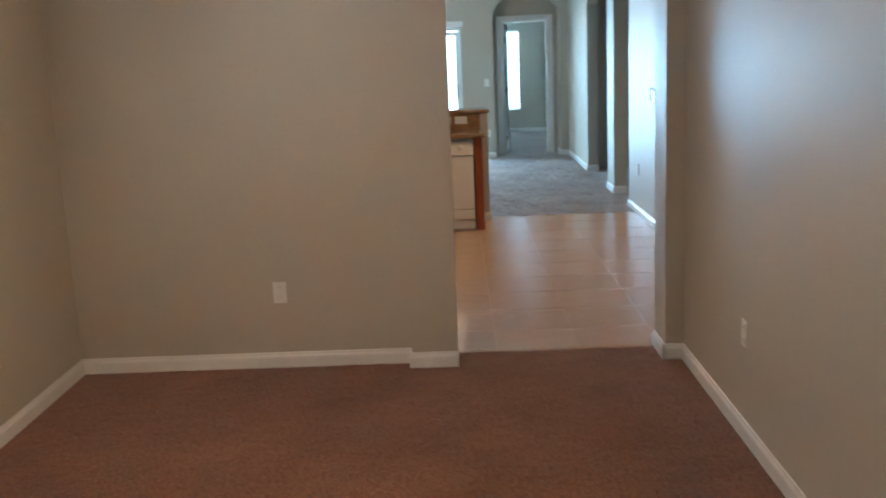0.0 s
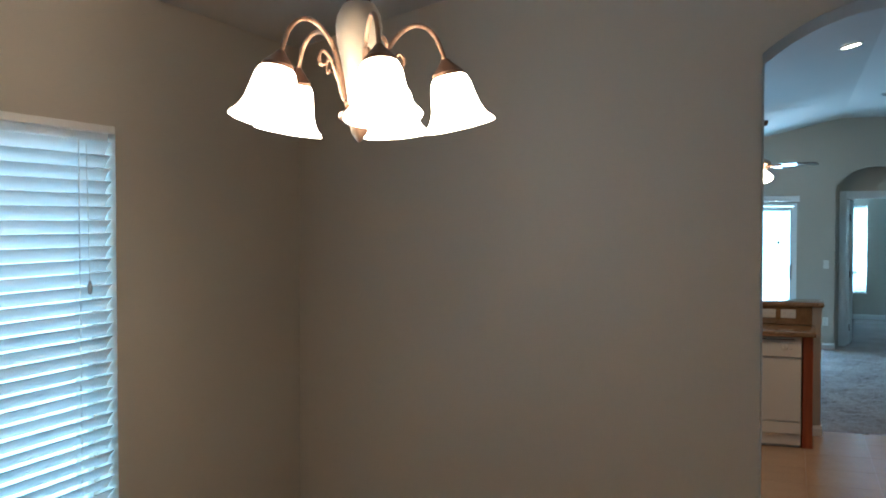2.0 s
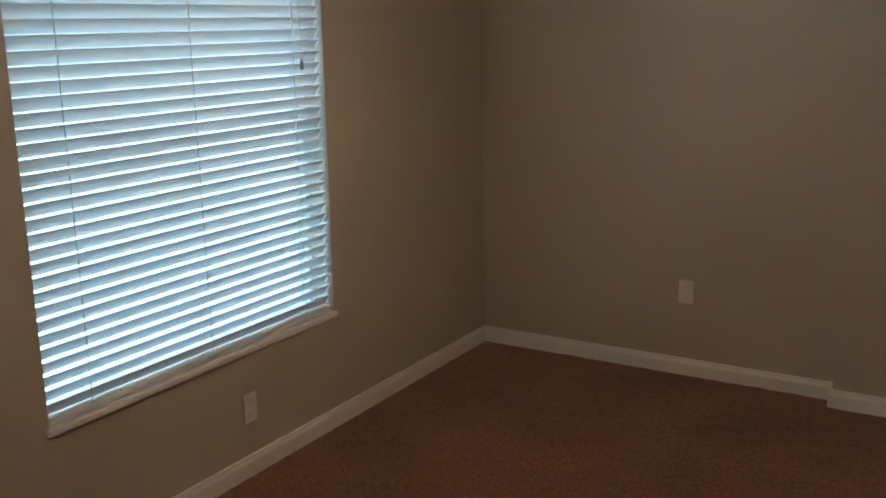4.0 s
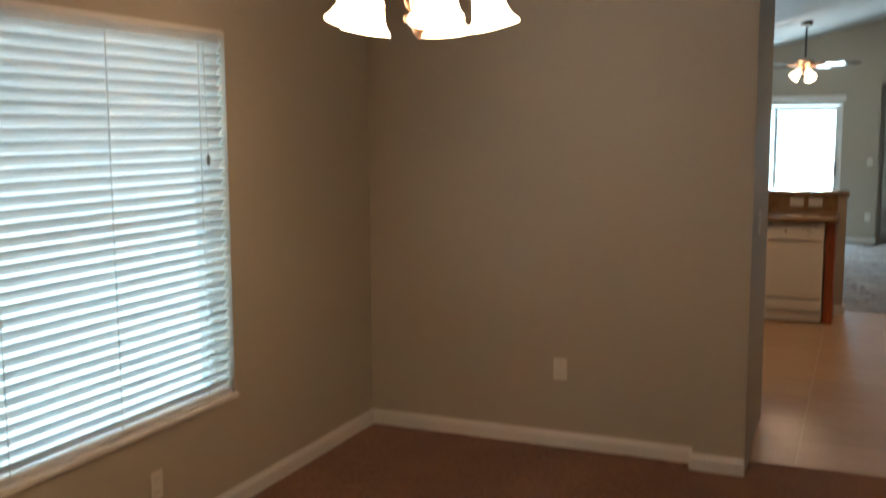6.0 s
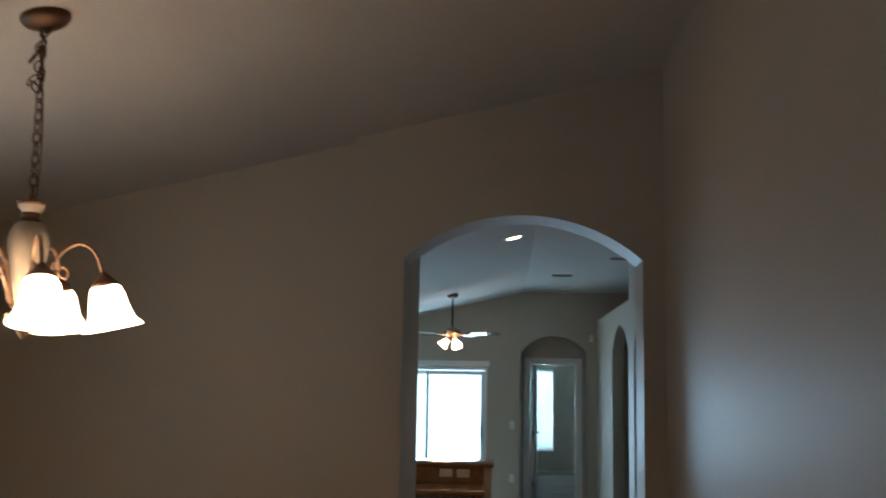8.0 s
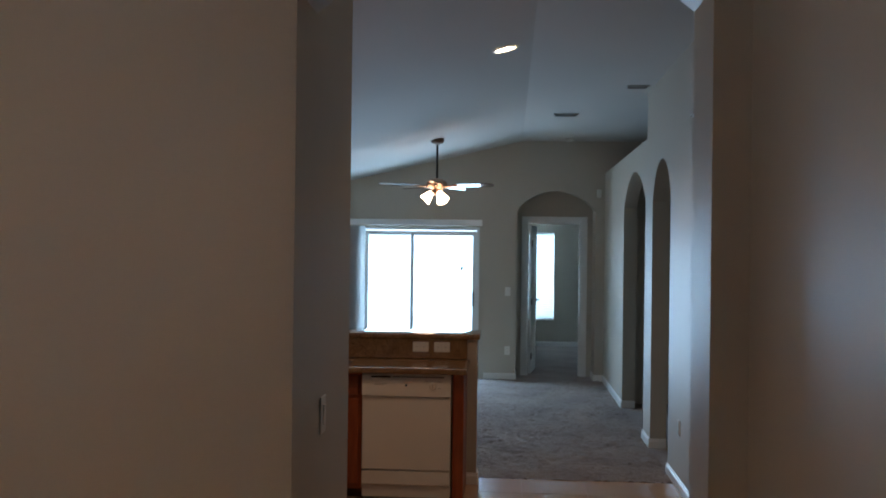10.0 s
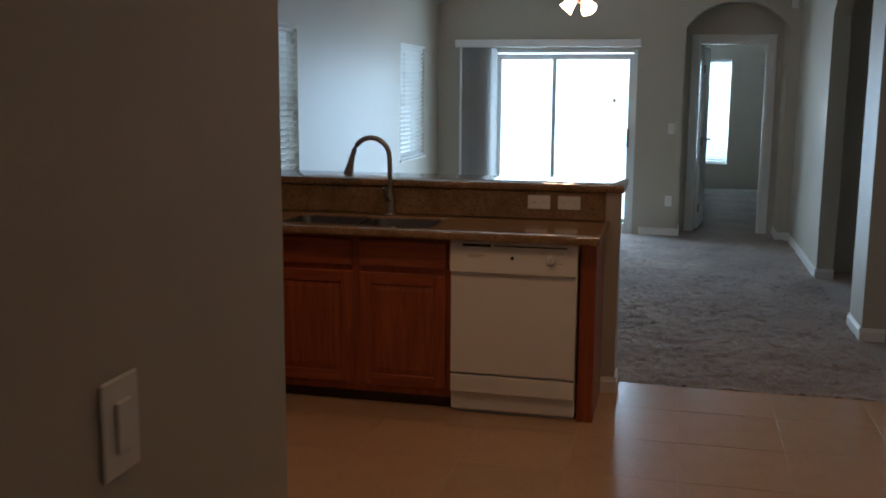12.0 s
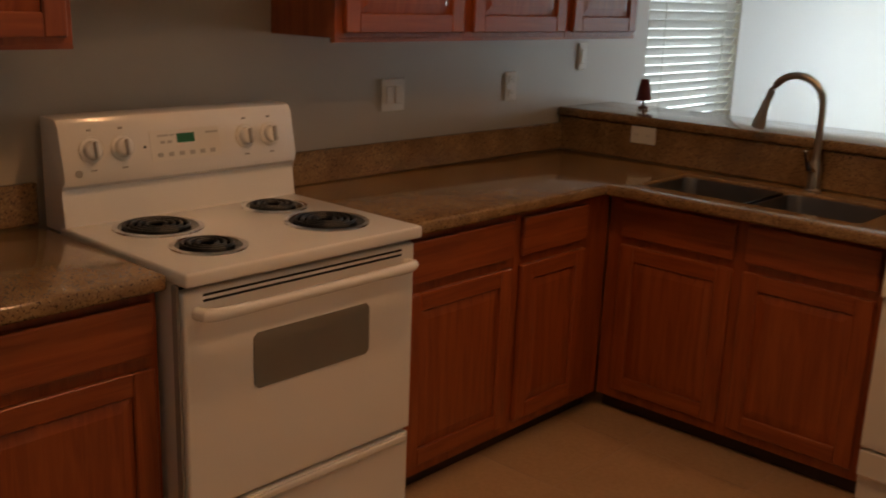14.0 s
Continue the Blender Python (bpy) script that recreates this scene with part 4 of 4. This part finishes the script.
# hood set above the view; it keeps downlight off the wall behind
def range_hood():
    h = thing("range_hood", (0, 2.062, 1.70), "white range hood over the stove", "range hood")
    part("canopy", prism(bmesh.new(), [(0.002, 0.0), (0.47, 0.0), (0.47, 0.035), (0.32, 0.128), (0.002, 0.128)], "y", 0.002, 0.782), ENAMEL, h)
    part("filter", cube(0.10, 0.40, 0.12, 0.68, -0.005, 0.001), GREYPLASTIC, h)


range_hood()

# ---- lamps ----


def chandelier():
    cx, cy, up = 1.225, -2.0, 0.03
    top = dining_ceil_z(cx) - up
    c = thing("chandelier", (cx, cy, up), "lit five-arm chandelier with bell glass shades on a chain", "chandelier")
    tilt = Matrix.Translation((0, 0, top)) @ Matrix.Rotation(-math.atan(0.228), 4, "Y")
    can = lathe(bmesh.new(), [(0.068, -0.001), (0.068, -0.008), (0.060, -0.020), (0.035, -0.032), (0.012, -0.036), (0.008, -0.05)], 28, close=True)
    part("canopy", moved(can, tilt), BRONZE, c, "dark bronze ceiling canopy", True)
    z0, z1 = 2.27, top - 0.045
    n = int((z1 - z0) / 0.030)
    link = []
    for i in range(16):
        a = 2 * math.pi * i / 16
        link.append((0.0095 * math.cos(a), 0, 0.0205 * math.sin(a)))
    me = mesh(tube(bmesh.new(), link, 0.0024, 6, True), "chain_link", BRONZE, True)
    for i in range(n + 1):
        o = new("chain_link", me)
        o.parent = c
        o.matrix_basis = pose(0, 0, z0 + (z1 - z0) * i / n, random.uniform(-4, 4), random.uniform(-4, 4), 90 * (i % 2) + random.uniform(-15, 15))
    for i in range(7):
        o = new("chain_link", me)
        o.parent = c
        o.matrix_basis = pose(-0.012 + 0.010 * math.sin(i * 2.1), 0.01 * math.cos(i * 1.7), z1 - 0.035 - 0.021 * i, random.uniform(-30, 30), random.uniform(-30, 30), 70 * i)
    cord = [(0.008 * math.sin(9 * (z - z0)) + 0.006, 0.007 * math.cos(7 * (z - z0)), z) for z in [z0 + (z1 - z0) * k / 16 for k in range(17)]]
    part("power_cord", tube(bmesh.new(), cord, 0.0022, 6), BRONZE, c)
    part("top_disc", lathe(bmesh.new(), [(0.010, 2.276), (0.037, 2.272), (0.039, 2.268), (0.036, 2.264)], 24, close=True), BRONZE, c, "dark bronze disc", True)
    part("collar", lathe(bmesh.new(), [(0.036, 2.2635), (0.034, 2.256), (0.026, 2.246), (0.023, 2.243)], 24, close=True), IVORY, c, "ivory flared collar", True)
    part("neck", lathe(bmesh.new(), [(0.023, 2.2425), (0.027, 2.236), (0.024, 2.228), (0.029, 2.220), (0.026, 2.214)], 24, close=True), BRONZE, c, "dark bronze neck", True)
    part("column", lathe(bmesh.new(), [(0.020, 2.221), (0.036, 2.211), (0.049, 2.187), (0.053, 2.160), (0.050, 2.130), (0.042, 2.090), (0.032, 2.040), (0.026, 2.000), (0.024, 1.970)], 28, close=True), IVORY, c, "ivory ceramic column", True)
    part("base_cup", lathe(bmesh.new(), [(0.026, 1.975), (0.045, 1.967), (0.047, 1.955), (0.035, 1.945), (0.020, 1.935), (0.018, 1.920), (0.010, 1.910), (0.004, 1.900)], 24, close=True), GILT, c, "", True)
    view = radians(-65)
    for k in range(5):
        a = view + radians(12 + 72 * k)
        m = Matrix.Rotation(a, 4, "Z")
        arm = new("arm")
        arm.parent = c
        arm.matrix_basis = Matrix.Translation((0, 0, 0.018)) @ m
        arm.empty_display_size = 0.03
        pts = [(0.0300, 0, 1.960), (0.0450, 0, 1.995), (0.0539, 0, 2.055), (0.0783, 0, 2.110), (0.1131, 0, 2.142), (0.1479, 0, 2.143), (0.1740, 0, 2.120), (0.1879, 0, 2.087), (0.1949, 0, 2.065)]
        part("arm_tube", tube(bmesh.new(), smooth_path(pts), 0.0054, 10), GILT, arm, "", True)
        sc = [(0.0522, 0, 2.015), (0.0713, 0, 2.060), (0.0914, 0, 2.080), (0.1027, 0, 2.067), (0.0974, 0, 2.049), (0.0853, 0, 2.053)]
        part("scroll", tube(bmesh.new(), smooth_path(sc), 0.0040, 8), GILT, arm, "", True)
        lean = Matrix.Translation((0.1966, 0, 2.060)) @ Matrix.Rotation(radians(-13), 4, "Y")
        fit_ = lathe(bmesh.new(), [(0.008, 0.01), (0.014, 0.002), (0.030, -0.016), (0.036, -0.022), (0.036, -0.030)], 20, close=True)
        part("shade_holder", moved(fit_, lean), BRONZE, arm, "", True)
        out = [(0.0290, -0.0280), (0.0414, -0.0350), (0.0484, -0.0518), (0.0528, -0.0782), (0.0590, -0.1090), (0.0695, -0.1327), (0.0827, -0.1468), (0.0862, -0.1530)]
        inn = [(r - 0.004, z) for r, z in out[::-1]]
        part("shade", moved(lathe(bmesh.new(), out + inn, 40), lean @ Matrix.Scale(0.955, 4)), SHADE, arm, "glowing frosted bell glass shade", True)
        blb = lathe(bmesh.new(), [(0.013, -0.03), (0.015, -0.06), (0.028, -0.085), (0.030, -0.105), (0.020, -0.125), (0.0, -0.132)], 16)
        part("light_bulb", moved(blb, lean), LAMPGLOW, arm, "", True)


chandelier()


def ceiling_fan():
    fx, fy = 1.79, 8.10
    top = ceil_z(fx)
    f = thing("ceiling_fan", (fx, fy, 0), "dark-bladed ceiling fan with lit glass shades", "ceiling fan")
    part("canopy", lathe(bmesh.new(), [(0.075, top + 0.012), (0.075, top - 0.02), (0.06, top - 0.045), (0.02, top - 0.06)], 24, close=True), BRONZE, f, "", True)
    zm = top - 0.50
    part("downrod", tube(bmesh.new(), [(0, 0, top - 0.05), (0, 0, zm + 0.05)], 0.0125, 10), BLACK, f)
    part("motor", lathe(bmesh.new(), [(0.03, zm + 0.07), (0.075, zm + 0.055), (0.11, zm + 0.03), (0.115, zm - 0.005), (0.09, zm - 0.04), (0.06, zm - 0.055), (0.06, zm - 0.075)], 28, close=True), GILT, f, "copper-toned motor housing", True)
    for k in range(5):
        a = radians(-16 + 72 * k)
        bl = bmesh.new()
        out = [(0.20, -0.045), (0.32, -0.062), (0.60, -0.066), (0.645, -0.05), (0.66, 0.0), (0.645, 0.05), (0.60, 0.066), (0.32, 0.062), (0.20, 0.045)]
        prism(bl, out, "z", -0.003, 0.003)
        moved(bl, Matrix.Translation((0, 0, zm - 0.012)) @ Matrix.Rotation(a, 4, "Z") @ Matrix.Rotation(radians(-12), 4, "X"))
        blade = part("blade", bl, BLADE, f, "dark glossy walnut blade")
        ir = tube(bmesh.new(), [(0.09, 0, -0.01), (0.15, 0, -0.016), (0.24, 0, -0.010)], [0.014, 0.010, 0.012], 8)
        part("blade_iron", moved(ir, Matrix.Translation((0, 0, zm - 0.006)) @ Matrix.Rotation(a, 4, "Z")), GILT, blade, "", True)
    for k in range(3):
        a = radians(-90 + 35 + 120 * k)
        m = Matrix.Translation((0.055 * math.cos(a), 0.055 * math.sin(a), zm - 0.085)) @ Matrix.Rotation(a, 4, "Z") @ Matrix.Rotation(radians(-42), 4, "Y")
        sh = [(0.022, 0.0), (0.032, -0.02), (0.045, -0.06), (0.060, -0.105), (0.068, -0.12)]
        part("shade", moved(lathe(bmesh.new(), sh + [(r - 0.004, z) for r, z in sh[::-1]], 22), m), SHADE, f, "glowing frosted glass shade", True)
        part("light_bulb", moved(lathe(bmesh.new(), [(0.012, -0.01), (0.024, -0.05), (0.024, -0.075), (0.0, -0.095)], 14), m), LAMPGLOW, f, "", True)
    part("light_hub", lathe(bmesh.new(), [(0.055, zm - 0.07), (0.065, zm - 0.09), (0.04, zm - 0.115), (0.008, zm - 0.125)], 20, close=True), GILT, f, "", True)


ceiling_fan()


def on_ceiling(x, y):
    a = math.atan(RISE) if x < FLAT else 0
    return Matrix.Translation((x, y, ceil_z(x))) @ Matrix.Rotation(-a, 4, "Y")


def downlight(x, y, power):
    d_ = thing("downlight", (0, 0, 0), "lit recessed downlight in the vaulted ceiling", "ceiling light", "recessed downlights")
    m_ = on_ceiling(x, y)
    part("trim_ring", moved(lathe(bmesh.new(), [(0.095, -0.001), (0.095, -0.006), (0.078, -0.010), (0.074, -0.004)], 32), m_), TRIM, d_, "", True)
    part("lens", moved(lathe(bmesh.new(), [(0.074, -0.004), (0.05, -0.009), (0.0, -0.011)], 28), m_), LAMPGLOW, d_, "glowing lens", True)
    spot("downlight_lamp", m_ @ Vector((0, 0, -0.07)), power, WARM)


downlight(2.56, 4.12, 20)
# next two are unseen, added to throw warm light on the cabinet fronts
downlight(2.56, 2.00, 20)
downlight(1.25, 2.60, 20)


def vent(x, y, w_, l_, label):
    v = thing("ceiling_vent", (0, 0, 0), label, "vent")
    m_ = on_ceiling(x, y)
    fr = bmesh.new()
    for a, c, e, g in ((-w_, w_, -l_, -l_ + 0.02), (-w_, w_, l_ - 0.02, l_), (-w_, -w_ + 0.02, -l_ + 0.02, l_ - 0.02), (w_ - 0.02, w_, -l_ + 0.02, l_ - 0.02)):
        box(fr, a, c, e, g, -0.012, -0.001, 0.002)
    part("frame", moved(fr, m_), PALEGREY, v)
    for i in range(6):
        y_ = -l_ + 0.03 + (2 * l_ - 0.06) * i / 5
        part("slat", moved(cube(-w_ + 0.02, w_ - 0.02, -0.008, 0.008, -0.001, 0.001), m_ @ pose(0, y_, -0.007, 35)), GREYPLASTIC, v)


vent(3.18, 7.72, 0.13, 0.085, "grey slatted air vent in the ceiling")
vent(3.70, 5.95, 0.10, 0.07, "grey slatted return vent in the ceiling")
d = thing("smoke_detector", (3.35, 9.95, ceil_z(3)), "round white smoke detector on the ceiling", "smoke detector")
part("housing", lathe(bmesh.new(), [(0.06, -0.001), (0.06, -0.02), (0.045, -0.034), (0.0, -0.036)], 22), PLASTIC, d, "", True)
d = thing("alarm_sensor", (3.76, FAR - 0.001, 2.46), "small white alarm sensor high on the wall", "sensor")
part("housing", cube(-0.03, 0.03, -0.045, 0, -0.055, 0.055, 0.012, seg=2), PLASTIC, d)

# ---- plates and small things ----


def plate(name, at, turn, label, category, w_=0.072, h=0.116, kind="outlet"):
    """A wall plate facing local -y."""
    p_ = thing(name, at, label, category, "", turn)
    part("cover", cube(-w_ / 2, w_ / 2, -0.006, -0.0005, -h / 2, h / 2, 0.003), PLASTIC, p_)
    if kind == "outlet":
        for z in (-0.028, 0.028) if h > w_ else (0,):
            for x in (0,) if h > w_ else (-0.028, 0.028):
                soc = part("socket", cube(x - 0.016, x + 0.016, -0.0085, -0.005, z - 0.015, z + 0.015, 0.003), PLASTIC, p_)
                for s in (-0.006, 0.006):
                    part("slot", cube(x + s - 0.0012, x + s + 0.0012, -0.0089, -0.008, z - 0.004, z + 0.006), GREYPLASTIC, soc)
    elif kind == "switch":
        part("rocker", cube(-0.016, 0.016, -0.011, -0.005, -0.033, 0.033, 0.003), PLASTIC, p_)
    elif kind == "double":
        for x in (-0.023, 0.023):
            part("rocker", cube(x - 0.016, x + 0.016, -0.011, -0.005, -0.033, 0.033, 0.003), PLASTIC, p_)
    return p_


plate("wall_outlet", (1.10, 0, 0.415), 0, "white wall outlet low on the dining room wall", "outlet")
plate("wall_outlet", (0, -1.84, 0.27), 90, "white wall outlet below the dining room window", "outlet")
plate("wall_outlet", (3.23, -1.16, 0.45), -90, "white wall outlet low on a beige wall", "outlet")
plate("light_switch", (2.02, 0.425, 1.172), 90, "white rocker switch in the archway passage", "switch", 0.078, 0.12, "switch")
plate("light_switch", (2.58, FAR, 1.16), 0, "white rocker switch beside the alcove", "switch", kind="switch")
plate("wall_outlet", (2.58, FAR, 0.38), 0, "white wall outlet beside the alcove", "outlet")
plate("wall_outlet", (3.84, 4.46, 0.44), -90, "white wall outlet near the arched openings", "outlet")
plate("light_switch", (0, 3.393, 1.187), 90, "white double switch above the worktop", "switch", 0.116, 0.116, "double")
plate("wall_outlet", (0, 4.066, 1.19), 90, "white wall outlet above the worktop", "outlet")
plate("phone_jack", (0, 4.562, 1.30), 90, "white phone plate beside the wall cabinet", "phone jack", 0.06, 0.12, "switch")
for x, z in ((0.435, 1.012), (1.969, 0.993), (2.124, 0.993)):
    plate("wall_outlet", (x, 4.42, z), 0, "white wall outlet lying sideways in the granite splashback", "outlet", 0.116, 0.072)
d = thing("door_chime", (3.84, 3.88, 2.72), "beige door chime box high on the wall", "door chime", "", -90)
part("case", cube(-0.09, 0.09, -0.045, -0.001, -0.11, 0.11, 0.006, seg=2), IVORY, d)
d = thing("thermostat", (3.84, 3.80, 1.20), "small dark thermostat on the beige wall", "thermostat", "", -90)
part("case", cube(-0.03, 0.03, -0.025, -0.001, -0.055, 0.055, 0.006, seg=2), GREYPLASTIC, d)
d = thing("alarm_keypad", (3.84, 3.60, 1.185), "glossy alarm keypad on the wall beside the pantry", "alarm keypad", "", -90)
part("case", cube(-0.075, 0.075, -0.03, -0.001, -0.06, 0.06, 0.006, seg=2), PLASTIC, d)
part("cover", cube(-0.066, 0.066, -0.034, -0.0295, -0.05, 0.05, 0.002), CHROME, d, "glossy flip cover")
d = thing("table_lamp", (0.252, 4.70, 1.0885), "tiny dark red ornament lamp on the bar top", "ornament")
part("foot", lathe(bmesh.new(), [(0.024, 0), (0.022, 0.005), (0.006, 0.012), (0.005, 0.045)], 16, close=True), BRONZE, d, "", True)
part("shade", lathe(bmesh.new(), [(0.034, 0.035), (0.030, 0.075), (0.018, 0.125), (0.014, 0.128)], 18, close=True), REDSHADE, d, "dark red shade", True)

# ---- outside ----
HAZE = glow_material("bright_overcast_haze", (0.62, 0.84, 1.0), 3.0, (0.8, 0.8, 0.8))
for x0, x1, y0, y1 in ((-1.5, 2.4, 13.0, 13.1), (-1.4, -1.3, -4.2, 1.2), (-1.4, -1.3, 3.0, 12.0), (1.5, 4.6, 18.0, 18.1)):
    setting("backdrop", cube(x0, x1, y0, y1, -0.19, 3.4), HAZE, "white overcast brightness outside a window", "backdrop")

# ---- floor tiles ----
tile = {}
ts, gap = 0.457, 0.004


def tile_mesh(w_, l_):
    key = (round(w_, 4), round(l_, 4))
    if key not in tile:
        bm = bmesh.new()
        a, c, e = w_ / 2, l_ / 2, 0.0003
        lo = [bm.verts.new((x, y, -0.012)) for x, y in ((-a, -c), (a, -c), (a, c), (-a, c))]
        mi = [bm.verts.new((x, y, -e)) for x, y in ((-a, -c), (a, -c), (a, c), (-a, c))]
        hi = [bm.verts.new((x, y, 0)) for x, y in ((-a + e, -c + e), (a - e, -c + e), (a - e, c - e), (-a + e, c - e))]
        for r, q in ((lo, mi), (mi, hi)):
            for i in range(4):
                bm.faces.new((r[i], r[(i + 1) % 4], q[(i + 1) % 4], q[i]))
        bm.faces.new(hi)
        bm.faces.new(lo)
        tile[key] = mesh(bm, "tile", TILE)
    return tile[key]


tf = setting("floor_tiling", cube(0.001, 3.84, 0.142, 4.638, -0.0195, -0.0010), GROUT, "square beige ceramic floor tiling of the kitchen", "floor")


def lay(x0, x1, y0, y1):
    i0 = math.floor((x0 - 2.255) / ts)
    i1 = math.ceil((x1 - 2.255) / ts)
    j0, j1 = math.floor((y0 - 1.02) / ts), math.ceil((y1 - 1.02) / ts)
    for i in range(i0, i1):
        for j in range(j0, j1):
            a, c = max(x0, 2.255 + i * ts + gap / 2), min(x1, 2.255 + (i + 1) * ts - gap / 2)
            e, g = max(y0, 1.02 + j * ts + gap / 2), min(y1, 1.02 + (j + 1) * ts - gap / 2)
            if c - a < 0.01 or g - e < 0.01:
                continue
            o = new("tile", tile_mesh(c - a, g - e))
            o.parent = tf
            o.matrix_basis = pose((a + c) / 2, (e + g) / 2, random.uniform(-0.0002, 0.0002), random.uniform(-0.02, 0.02), random.uniform(-0.02, 0.02))


lay(0.002, 3.838, 0.932, 4.636)
lay(2.022, 3.838, 0.182, 0.928)
lay(2.042, 3.128, 0.143, 0.178)
